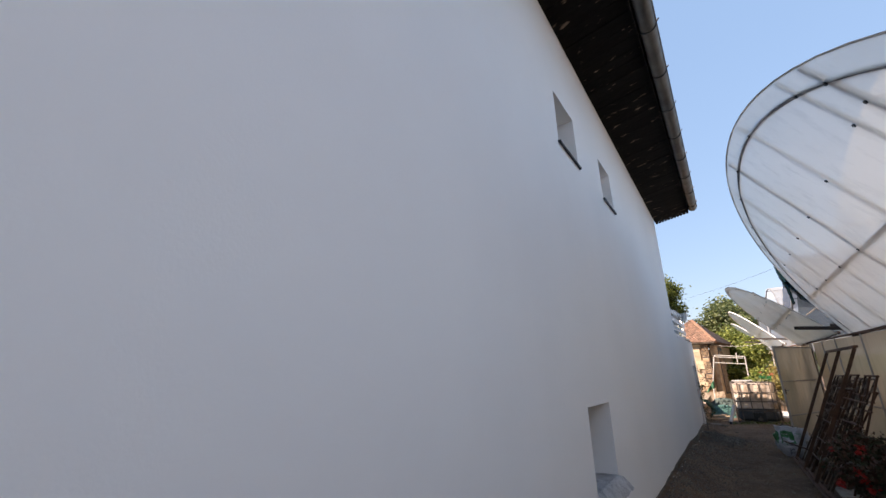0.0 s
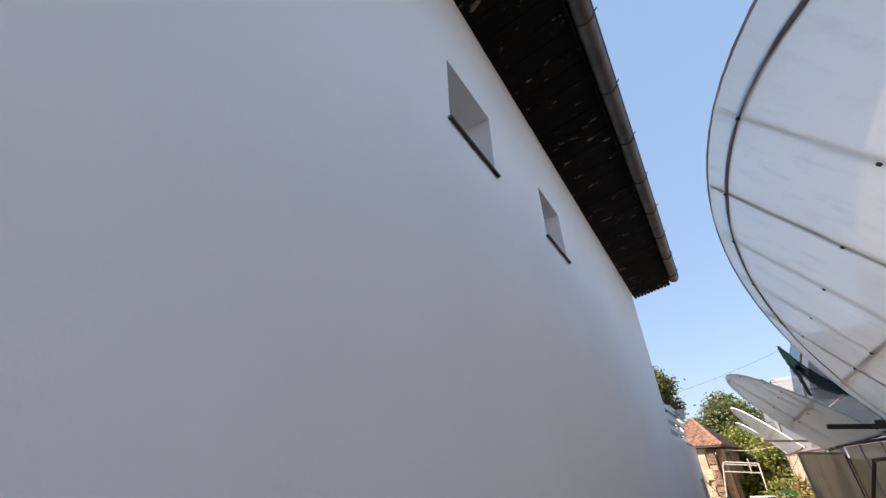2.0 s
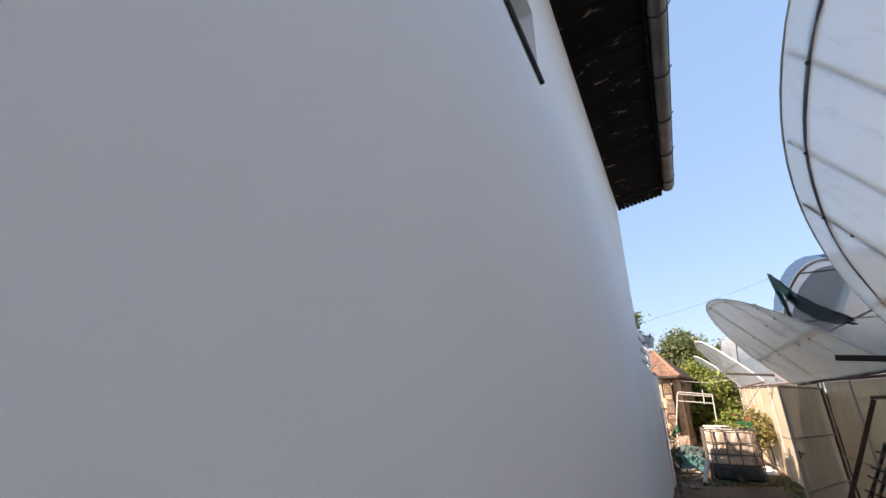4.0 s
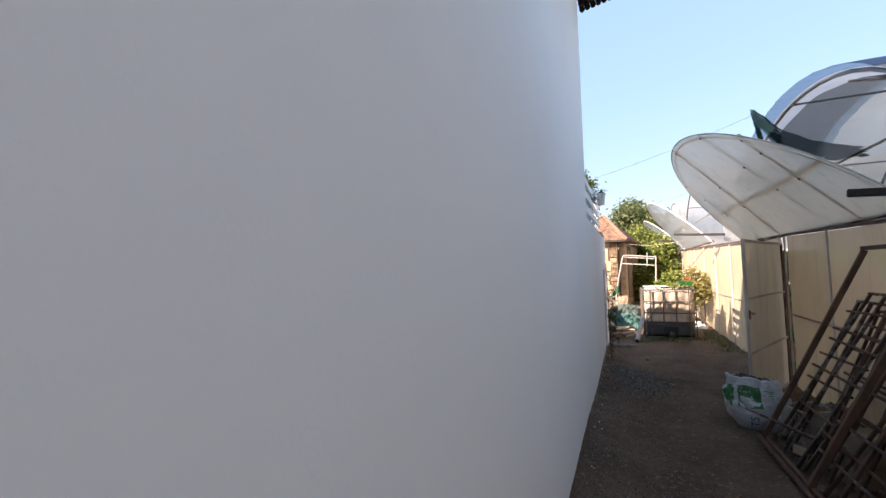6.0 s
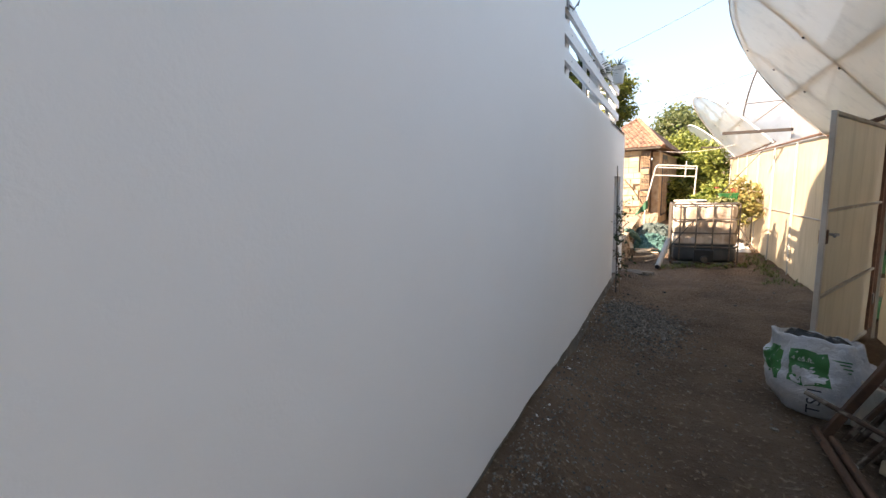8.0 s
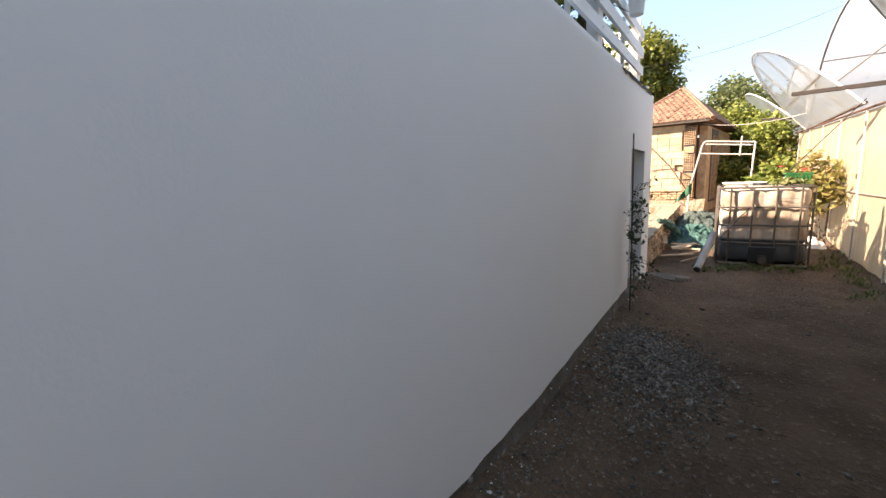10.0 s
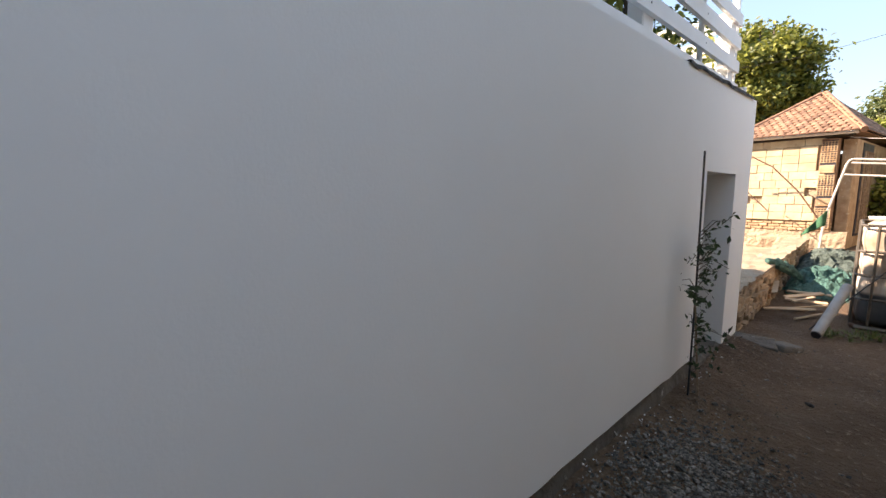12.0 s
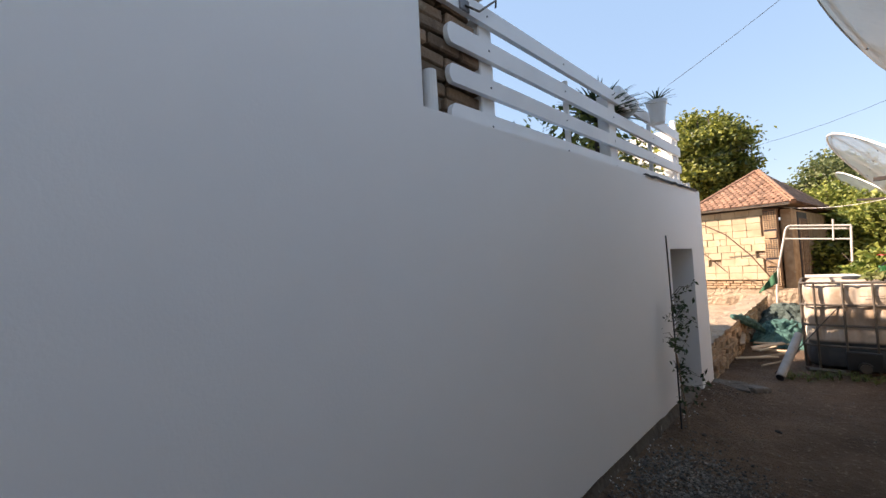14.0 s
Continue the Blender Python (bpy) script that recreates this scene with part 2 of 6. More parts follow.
GREENPOT = surface("green_plastic", (0.012, 0.1, 0.03), (0.02, 0.15, 0.045), None, 4, 30, 0.5, bump=0.1)
# leaf colours stretched: dark end paints shaded depth, bright end sunlit highlights
LEAF_TREE = leaf("walnut_leaf", (0.03, 0.058, 0.012), (0.3, 0.31, 0.055))
LEAF_FAR = leaf("far_leaf", (0.06, 0.09, 0.03), (0.17, 0.195, 0.07))
LEAF_VINE = leaf("vine_leaf", (0.07, 0.12, 0.02), (0.3, 0.32, 0.07))
LEAF_DRY = leaf("dry_vine_leaf", (0.17, 0.18, 0.045), (0.28, 0.2, 0.07))
STRAW = leaf("straw", (0.1, 0.07, 0.035), (0.22, 0.16, 0.09))
LEAF_DARK = leaf("dark_leaf", (0.025, 0.045, 0.018), (0.06, 0.085, 0.03))
LEAF_RED = leaf("reddish_leaf", (0.03, 0.045, 0.018), (0.11, 0.04, 0.028))
PETAL = leaf("red_petal", (0.3, 0.015, 0.015), (0.4, 0.03, 0.025))
GRASS = leaf("grass_blade", (0.09, 0.13, 0.03), (0.2, 0.2, 0.07))


def tank_material():
    """Milky tank wall stained brown, with the dark water standing in its lower part."""
    m, nt, out = blank("tank_wall")
    vec = coords(nt, local=True)
    col = mix_col(nt, noise_fac(nt, vec, 3.5, 0.35, 0.65), (0.58, 0.48, 0.39), (0.32, 0.225, 0.15))
    col = mix_col(nt, noise_fac(nt, coords(nt, (6, 6, 0.6)), 2.0, 0.5, 0.75), col, (0.68, 0.63, 0.57))
    sep = nt.nodes.new("ShaderNodeSeparateXYZ")
    nt.links.new(vec, sep.inputs[0])
    r = nt.nodes.new("ShaderNodeMapRange")
    r.inputs[1].default_value, r.inputs[2].default_value = 0.435, 0.4
    nt.links.new(sep.outputs[2], r.inputs[0])
    water = mix_col(nt, noise_fac(nt, vec, 5.0), (0.045, 0.05, 0.055), (0.075, 0.08, 0.085))
    col = mix_col(nt, r.outputs[0], col, water)
    b = nt.nodes.new("ShaderNodeBsdfPrincipled")
    nt.links.new(col, b.inputs["Base Color"])
    b.inputs["Roughness"].default_value = 0.4
    nt.links.new(b.outputs[0], out.inputs[0])
    return m


TANK = tank_material()


def glass_material():
    m, nt, out = blank("window_glass")
    b = nt.nodes.new("ShaderNodeBsdfPrincipled")
    b.inputs["Base Color"].default_value = (0.9, 0.93, 0.93, 1)
    b.inputs["Roughness"].default_value = 0.02
    b.inputs["Transmission Weight"].default_value = 1.0
    nt.links.new(b.outputs[0], out.inputs[0])
    return m


GLASS = glass_material()

# ---- building tools ----
def mesh_of(bm, name, material, smooth=False):
    me = bpy.data.meshes.new(name)
    bmesh.ops.recalc_face_normals(bm, faces=bm.faces[:])
    bm.to_mesh(me)
    bm.free()
    if smooth:
        for p in me.polygons:
            p.use_smooth = True
    me.materials.append(material)
    return me


def part(name, bm, material, parent, label="", smooth=False):
    ob = new(name, mesh_of(bm, name, material, smooth))
    ob.parent = parent
    if label:
        tagged(ob, label)
    return ob


def thing(name, label, category, m=None, group=""):
    ob = new(name)
    ob.empty_display_size = 0.1
    if m is not None:
        ob.matrix_world = m
    return tagged(ob, label, category, group)


def single(name, bm, material, label, category, m=None, kind="", smooth=False, group=""):
    ob = new(name, mesh_of(bm, name, material, smooth))
    if m is not None:
        ob.matrix_world = m
    return tagged(ob, label, category, group, kind)


def box(bm, c, size, m=None, bevel=0.0, seg=1):
    made = bmesh.ops.create_cube(bm, size=1)["verts"]
    for v in made:
        v.co = Vector((v.co.x * size[0], v.co.y * size[1], v.co.z * size[2])) + Vector(c)
    if bevel:
        edges = list({e for v in made for e in v.link_edges})
        made = list({v for f in bmesh.ops.bevel(bm, geom=edges, offset=bevel, segments=seg, affect="EDGES", profile=0.5)["faces"] for v in f.verts} | {v for v in made if v.is_valid})
    if m is not None:
        for v in made:
            v.co = m @ v.co
    return made


def tube(bm, points, r, seg=8, cap=True, r_end=None):
    """A round tube along points; r_end: the radius at its end."""
    pts = [Vector(p) for p in points]
    rings, side = [], None
    for i, p in enumerate(pts):
        d = (pts[min(i + 1, len(pts) - 1)] - pts[max(i - 1, 0)]).normalized()
        if side is None:
            side = d.cross(Vector((0, 0, 1)))
            if side.length < 1e-3:
                side = d.cross(Vector((1, 0, 0)))
        side = (side - d * side.dot(d)).normalized()
        up = d.cross(side)
        rad = r if r_end is None else r + (r_end - r) * i / (len(pts) - 1)
        rings.append([bm.verts.new(p + rad * (math.cos(a) * side + math.sin(a) * up)) for a in (2 * math.pi * k / seg for k in range(seg))])
    for a, b in zip(rings, rings[1:]):
        for k in range(seg):
            bm.faces.new((a[k], a[(k + 1) % seg], b[(k + 1) % seg], b[k]))
    if cap and len(rings) > 1:
        bm.faces.new(rings[0][::-1])
        bm.faces.new(rings[-1])
    return bm


def tubes(points, r, seg=8, r_end=None):
    return tube(bmesh.new(), points, r, seg, r_end=r_end)


def boxes(c, size, m=None, bevel=0.0, seg=1):
    bm = bmesh.new()
    box(bm, c, size, m, bevel, seg)
    return bm


def bar(a, b, w, h, roll=0.0, bevel=0.003):
    """A rectangular bar from a to b."""
    a, b = Vector(a), Vector(b)
    q = (b - a).to_track_quat("Z", "Y").to_matrix().to_4x4()
    return boxes((0, 0, (b - a).length / 2), (w, h, (b - a).length), Matrix.Translation(a) @ q @ pose(0, 0, 0, 0, 0, roll), bevel)


def revolve(bm, profile, seg=20, m=None):
    rings = []
    for r, z in profile:
        rings.append([bm.verts.new((r * math.cos(2 * math.pi * k / seg), r * math.sin(2 * math.pi * k / seg), z)) for k in range(seg)])
    for a, b in zip(rings, rings[1:]):
        for k in range(seg):
            bm.faces.new((a[k], a[(k + 1) % seg], b[(k + 1) % seg], b[k]))
    bm.faces.new(rings[0][::-1])
    bm.faces.new(rings[-1])
    if m is not None:
        bmesh.ops.transform(bm, matrix=m, verts=bm.verts)
    return bm


def sag(a, b, drop, n=14):
    a, b = Vector(a), Vector(b)
    return [a.lerp(b, i / n) - Vector((0, 0, drop * 4 * (i / n) * (1 - i / n))) for i in range(n + 1)]


def raw(name, verts, faces, material, smooth=False):
    me = bpy.data.meshes.new(name)
    me.from_pydata(verts, [], faces)
    me.materials.append(material)
    if smooth:
        for p in me.polygons:
            p.use_smooth = True
    return me


def leaves_mesh(name, centres, size, material, rng, flat=0.0, long=1.6):
    """Folded leaf blades, four triangles each, at the given places."""
    verts, faces = [], []
    for c in centres:
        s = size * rng.uniform(0.6, 1.3)
        e = Euler((rng.uniform(-1, 1) * (1.4 - flat), rng.uniform(-1, 1) * (1.4 - flat), rng.uniform(0, 6.28))).to_matrix()
        n = len(verts)
        shape = ((0, -0.5 * long, 0), (0.42, 0, 0.1), (0, 0.5 * long, -0.06), (-0.42, 0, 0.1), (0, 0, 0))
        for p in shape:
            verts.append(Vector(c) + e @ (Vector(p) * s))
        faces += [(n, n + 1, n + 4), (n + 1, n + 2, n + 4), (n + 2, n + 3, n + 4), (n + 3, n, n + 4)]
    return raw(name, verts, faces, material)


def clump_points(rng, centre, radii, clumps, per, spread):
    """Places gathered in clumps over an uneven ellipsoid shell, with gaps."""
    out = []
    for _ in range(clumps):
        d = Vector((rng.gauss(0, 1), rng.gauss(0, 1), rng.gauss(0, 1))).normalized()
        k = rng.uniform(0.45, 1.0) * (0.82 + 0.3 * noise.noise(d * 2.1 + Vector(centre)))
        c = Vector(centre) + Vector((d.x * radii[0], d.y * radii[1], d.z * radii[2])) * k
        for _ in range(per):
            out.append(c + Vector((rng.gauss(0, spread), rng.gauss(0, spread), rng.gauss(0, spread * 0.75))))
    return out


def tree(name, base, height, centre, radii, clumps, per, leaf_size, leaf_mat, label, seed, spread=0.35):
    rng = random.Random(seed)
    t = thing(name, label, "tree")
    base = Vector(base)
    fork = base.lerp(Vector(centre), 0.55)
    part("trunk", tubes([base, base.lerp(fork, 0.5) + Vector((0.06, 0.03, 0)), fork], 0.2, 10, 0.12), BARK, t, smooth=True)
    for _ in range(7):
        d = Vector((rng.uniform(-1, 1), rng.uniform(-1, 1), rng.uniform(0.1, 1)))
        end = Vector(centre) + Vector((d.x * radii[0], d.y * radii[1], d.z * radii[2])) * 0.75
        mid = fork.lerp(end, 0.5) + Vector((0, 0, -0.25))
        part("limb", tubes([fork, mid, end], 0.09, 7, 0.02), BARK, t, smooth=True)
    crown = new("crown", leaves_mesh("crown", clump_points(rng, centre, radii, clumps, per, spread), leaf_size, leaf_mat, rng))
    crown.parent = t
    return t


def stones_mesh(name, spots, material, rng):
    """Small uneven stones, joined: spots of (x, y, z, size)."""
    verts, faces = [], []
    base = [(-1, 0, 0), (1, 0, 0), (0, -1, 0), (0, 1, 0), (0, 0, -1), (0, 0, 1), (.6, .6, .5), (-.6, .6, .5), (-.6, -.6, .5), (.6, -.6, .5)]
    tri = [(5, 6, 7), (5, 7, 8), (5, 8, 9), (5, 9, 6), (6, 1, 3), (6, 3, 7), (7, 3, 0), (7, 0, 8), (8, 0, 2), (8, 2, 9), (9, 2, 1), (9, 1, 6),
           (4, 3, 1), (4, 0, 3), (4, 2, 0), (4, 1, 2)]
    for x, y, z, s in spots:
        n = len(verts)
        e = Euler((rng.uniform(-.5, .5), rng.uniform(-.5, .5), rng.uniform(0, 6.28))).to_matrix()
        k = Vector((rng.uniform(.6, 1.4), rng.uniform(.6, 1.2), rng.uniform(.4, .9))) * s
        for b in base:
            j = rng.uniform(.75, 1.2)
            verts.append(Vector((x, y, z)) + e @ Vector((b[0] * k.x * j, b[1] * k.y * j, b[2] * k.z * j)))
        faces += [tuple(n + i for i in f) for f in tri]
    return raw(name, verts, faces, material)


def lettering(name, text, size, material, parent, m, label=""):
    c = bpy.data.curves.new(name, "FONT")
    c.body, c.size, c.extrude = text, size, 0.001
    c.align_x, c.align_y = "CENTER", "CENTER"
    tmp = bpy.data.objects.new("tmp", c)
    me = bpy.data.meshes.new_from_object(tmp)
    bpy.data.objects.remove(tmp)
    me.materials.clear()
    me.materials.append(material)
    ob = new(name, me)
    ob.parent, ob.matrix_local = parent, m
    if label:
        tagged(ob, label)
    return ob

# ---- ground ----
def smooth(a, b, v):
    t = max(0.0, min(1.0, (v - a) / (b - a)))
    return t * t * (3 - 2 * t)


def ground_z(x, y):
    z = 0.12
    bank = smooth(0.55, -0.02, x) * smooth(14.3, 13.2, y)
    z += (0.11 + 0.15 * smooth(10.0, 8.6, y)) * bank
    z += 0.10 * math.exp(-((x - 0.33) ** 2 / 0.16 + (y - 10.95) ** 2 / 0.3))
    if y > 13.6:
        z += 0.30 * smooth(15.6, 19.5, y) * smooth(2.6, 1.2, x) * smooth(-0.35, -0.2, x)
    if -0.5 < x < 3 and -4 < y < 20:
        p = Vector((x, y, 0))
        z += 0.03 * noise.noise(p * 1.3) + 0.02 * noise.noise(p * 4.0) + 0.012 * noise.noise(p * 11.0)
    return z


def ground():
    xs = [-600, -150, -50, -18, -8, -4, -2, -1.2, -0.8] + [-0.5 + 0.05 * i for i in range(67)] + [3.1, 3.6, 4.5, 6, 9, 15, 30, 80, 200, 600]
    ys = [-600, -150, -50, -20, -10, -6, -4] + [-3 + 0.12 * i for i in range(60)] + [4.2 + 0.055 * i for i in range(200)]
    ys += [15.25 + 0.12 * i for i in range(46)] + [21, 22, 24, 27, 32, 40, 60, 120, 250, 600]
    verts = [(x, y, ground_z(x, y)) for y in ys for x in xs]
    n = len(xs)
    faces = [(j * n + i, j * n + i + 1, (j + 1) * n + i + 1, (j + 1) * n + i) for j in range(len(ys) - 1) for i in range(n - 1)]
    return tagged(new("ground", raw("ground", verts, faces, DIRT, True)), "trodden brown earth of a narrow yard", "ground", kind="structure")


ground()


# ---- house ----
EAVE_Z, CORNER_Y, LOW_END, LOW_Z = 4.83, 9.25, 13.65, 2.30
WINDOWS = [(2.57, 3.12, 3.455, 3.965), (4.055, 4.585, 3.475, 3.985), (2.50, 3.09, 0.87, 1.39)]
NICHE = (12.33, 13.13, 1.73)


def low_top(y):
    return LOW_Z + max(0.0, y - CORNER_Y) * 0.021


def house_wall():
    ys = sorted({-7.0, CORNER_Y, LOW_END, NICHE[0], NICHE[1]} | {v for w in WINDOWS for v in w[:2]} | {round(-6.9 + 0.15 * i, 3) for i in range(137)})
    ys = [y for y in ys if y <= LOW_END]
    zs = sorted({0.36, 0.62, LOW_Z, NICHE[2], EAVE_Z + 0.1} | {v for w in WINDOWS for v in w[2:]})

    def solid(i, j):
        if not (0 <= i < len(ys) - 1 and 0 <= j < len(zs) - 1):
            return False
        y, z = (ys[i] + ys[i + 1]) / 2, (zs[j] + zs[j + 1]) / 2
        if y > CORNER_Y and z > LOW_Z:
            return False
        if NICHE[0] < y < NICHE[1] and z < NICHE[2]:
            return False
        return not any(a < y < b and c < z < d for a, b, c, d in WINDOWS)

    bm, known = bmesh.new(), {}

    def vert(i, j, back):
        if (i, j, back) not in known:
            z = zs[j]
            if j == 0:
                z += 0.014 * noise.noise(Vector((ys[i] * 3.1, 0.3, 0))) + 0.022 * noise.noise(Vector((ys[i] * 9, 4, 0)))
                z += 0.07 * smooth(9.7, 8.5, ys[i]) - 0.12 * smooth(12.2, 13.3, ys[i])
            if zs[j] == LOW_Z and ys[i] > CORNER_Y:
                z = low_top(ys[i])
            known[i, j, back] = bm.verts.new((-0.32 if back else 0.0, ys[i], z))
        return known[i, j, back]

    for i in range(len(ys) - 1):
        for j in range(len(zs) - 1):
            if not solid(i, j):
                continue
            for back in (0, 1):
                bm.faces.new([vert(i, j, back), vert(i + 1, j, back), vert(i + 1, j + 1, back), vert(i, j + 1, back)])
            for di, dj, e in ((-1, 0, ((i, j), (i, j + 1))), (1, 0, ((i + 1, j), (i + 1, j + 1))), (0, -1, ((i, j), (i + 1, j))), (0, 1, ((i, j + 1), (i + 1, j + 1)))):
                if not solid(i + di, j + dj):
                    (a, b) = e
                    bm.faces.new([vert(*a, 0), vert(*b, 0), vert(*b, 1), vert(*a, 1)])
    return single("wall_east", bm, PLASTER, "freshly rendered white house wall with small deep windows", "wall", kind="structure")


house_wall()


def plinth():
    bm = bmesh.new()
    n = 260
    rows = []
    for k in range(n + 1):
        y = -7 + (LOW_END + 7) * k / n
        p = Vector((y * 4, 1.7, 0))
        rows.append([bm.verts.new((x + 0.02 * noise.noise(p + Vector((0, 0, q * 3))), y, z + 0.02 * noise.noise(p * 1.4 + Vector((0, 0, q * 5)))))
                     for q, (x, z) in enumerate(((0.028, 0.0), (0.006, 0.2), (-0.014, 0.32), (-0.03, 0.56), (-0.28, 0.56), (-0.28, 0.0)))])
    for a, b in zip(rows, rows[1:]):
        y = a[0].co.y
        if NICHE[0] - 0.04 < y < NICHE[1]:
            continue
        for q in range(6):
            bm.faces.new((a[q], a[(q + 1) % 6], b[(q + 1) % 6], b[q]))
    return single("plinth", bm, PLINTH, "rough unrendered footing strip under the house wall", "plinth", kind="structure")


plinth()
single("door_sill", boxes((-0.14, 12.73, 0.15), (0.26, 0.84, 0.22), bevel=0.02), PLINTH, "rough concrete threshold in the wall opening", "sill", kind="structure")
single("wall_room_back", boxes((-1.6, 12.6, 1.15), (0.1, 3.0, 2.1)), PLASTER, "white inner wall behind the opening", "wall", kind="structure")
single("wall_room_far", boxes((-0.95, 13.55, 1.15), (1.2, 0.1, 2.1)), PLASTER, "white inner wall behind the opening", "wall", kind="structure")
single("wall_room_near", boxes((-0.95, 11.2, 1.15), (1.2, 0.1, 2.1)), PLASTER, "white inner wall behind the opening", "wall", kind="structure")
single("terrace_floor", boxes((-2.2, 11.45, 2.16), (3.74, 4.3, 0.16)), PLINTH, "concrete terrace slab behind the railing", "floor", kind="structure")
single("wall_terrace_west", boxes((-4.2, 11.45, 1.1), (0.3, 4.4, 2.2)), PLASTER, "white wall under the terrace", "wall", kind="structure")
single("wall_terrace_north", boxes((-2.2, 13.5, 1.1), (3.7, 0.28, 2.2)), PLASTER, "white end wall under the terrace", "wall", kind="structure")
single("wall_west", boxes((-8.15, 1.1, 2.4), (0.3, 16.2, 4.9)), PLASTER, "white rear wall of the house", "wall", kind="structure")
single("wall_south", boxes((-4.1, -6.85, 2.4), (7.5, 0.3, 4.9)), PLASTER, "white end wall of the house", "wall", kind="structure")

single("wall_north", boxes((-4.15, 9.1, 2.4), (7.66, 0.28, 4.9)), MORTAR, "unrendered brick end wall above the terrace", "wall", kind="structure")
# the unrendered brick pier beyond the white render, brick by brick
pier = single("brick_pier", boxes((-0.24, 9.46, 3.55), (0.2, 0.4, 2.6)), MORTAR, "old unrendered brick pier beside the terrace railing", "pier", kind="structure")
rng = random.Random(5)
brick_mesh = [mesh_of(boxes((0, 0, 0), (0.06, w, 0.056), bevel=0.007), "brick", PIERBRICK) for w in (0.235, 0.2, 0.12)]
for row in range(37):
    y = 9.262 - (0.11 if row % 2 else 0)
    end = 9.70 + rng.uniform(-0.03, 0.05)
    while y < end - 0.06:
        k = rng.choice((0, 0, 1, 2))
        wdt = (0.235, 0.2, 0.12)[k]
        b = new("brick", brick_mesh[k])
        b.parent = pier
        yy = max(y, 9.262) + wdt / 2
        b.matrix_world = pose(-0.13 + rng.uniform(-.012, .012), yy, 2.33 + row * 0.068, rng.uniform(-1.5, 1.5), rng.uniform(-2, 2), rng.uniform(-2, 2))
        y = yy + wdt / 2 + 0.014


def window(k, a, b, c, d, sill_mat):
    w = thing("window_%d" % k, "small white window set deep in the wall", "window")
    tagged(w, kind="structure")
    y, z = (a + b) / 2, (c + d) / 2
    bm = bmesh.new()
    for s in (-1, 1):
        box(bm, (-0.255, y + s * ((b - a) / 2 - 0.022), z), (0.05, 0.045, d - c), bevel=0.004)
        box(bm, (-0.255, y, z + s * ((d - c) / 2 - 0.022)), (0.05, b - a - 0.09, 0.045), bevel=0.004)
    part("window_frame", bm, PVC, w)
    p = part("pane", boxes((-0.255, y, z), (0.006, b - a - 0.09, d - c - 0.09)), GLASS, w)
    p.visible_shadow = False
    return w


def metal_sill(w, a, b, c):
    bm = bmesh.new()
    box(bm, (-0.105, (a + b) / 2, c - 0.004), (0.25, b - a + 0.03, 0.004), pose(0, 0, 0), 0.001)
    box(bm, (0.022, (a + b) / 2, c - 0.012), (0.005, b - a + 0.03, 0.018), None, 0.002)
    part("window_sill", bm, SILL, w, "dark anthracite metal sill")
    for y in (a - 0.016, b + 0.016):
        part("end_cap", boxes((0.01, y, c - 0.008), (0.03, 0.008, 0.024), None, 0.003), SILL, w)


for k, (a, b, c, d) in enumerate(WINDOWS):
    w = window(k + 1, a, b, c, d, SILL)
    if k < 2:
        metal_sill(w, a, b, c)
    else:
        bm = bmesh.new()
        grid = bmesh.ops.create_grid(bm, x_segments=16, y_segments=30, size=0.5)["verts"]
        for v in grid:
            u, q = v.co.x, v.co.y
            x = -0.27 + (u + 0.5) * 0.36
            dip = max(0.0, x - 0.01)
            v.co = Vector((x, (a + b) / 2 + q * (b - a + (0.08 if x > 0 else -0.01)), c + 0.012 - dip * 1.1 + 0.03 * smooth(-0.18, -0.27, x) + 0.012 * noise.noise(Vector((x * 14, q * 9, 3)))))
        part("window_sill", bm, FOIL, w, "crumpled grey foil over the sill")


# ---- eaves, gutter and roof ----
eaves = thing("eaves", "black boarded eaves with flaking paint", "eaves")
tagged(eaves, kind="structure")
slope = math.atan2(0.12, 0.66)
rng = random.Random(9)
y = -6.9
k = 0
while y < 9.45:
    wdt = min(rng.choice((0.16, 0.19, 0.22)), 9.5 - y)
    b = new("board", mesh_of(boxes((0.34, 0, 0), (0.68, wdt - 0.006, 0.02), bevel=0.002), "board", SOFFIT))
    b.parent = eaves
    b.matrix_world = pose(0.0, y + wdt / 2, EAVE_Z + 0.012 + rng.uniform(0, .006), 0, -math.degrees(slope), 0)
    y += wdt
part("fascia", boxes((0.672, 1.3, 5.0), (0.014, 16.4, 0.17), None, 0.003), SOFFIT, eaves)
bm = bmesh.new()
for i in range(11):
    x = 0.03 + i * 0.062
    tube(bm, [(x, 9.40, EAVE_Z + 0.03 + x * 0.18), (x, 9.60, EAVE_Z + 0.03 + x * 0.18)], 0.031, 8)
part("sheet_edge", bm, SOFFIT, eaves, "scalloped edge of the dark corrugated sheet")

roof = thing("roof", "dark corrugated roof sheet over the house", "roof")
tagged(roof, kind="structure")
for s in (0, 1):
    bm = bmesh.new()
    n = 140
    top = []
    for k in range(n + 1):
        yy = -7.3 + 16.9 * k / n
        h = 0.02 * math.sin(yy * 2 * math.pi / 0.24)
        if s == 0:
            line = ((0.78, 5.04), (-4.0, 7.1))
        else:
            line = ((-4.0, 7.1), (-8.8, 5.04))
        top.append([bm.verts.new((x, yy, z + h)) for x, z in line] + [bm.verts.new((x, yy, z + h - 0.03)) for x, z in reversed(line)])
    for a, b in zip(top, top[1:]):
        for q in range(4):
            bm.faces.new((a[q], a[(q + 1) % 4], b[(q + 1) % 4], b[q]))
    bm.faces.new(top[0])
    bm.faces.new(top[-1][::-1])
    part("roof_sheet", bm, SOFFIT, roof)
gable = bmesh.new()
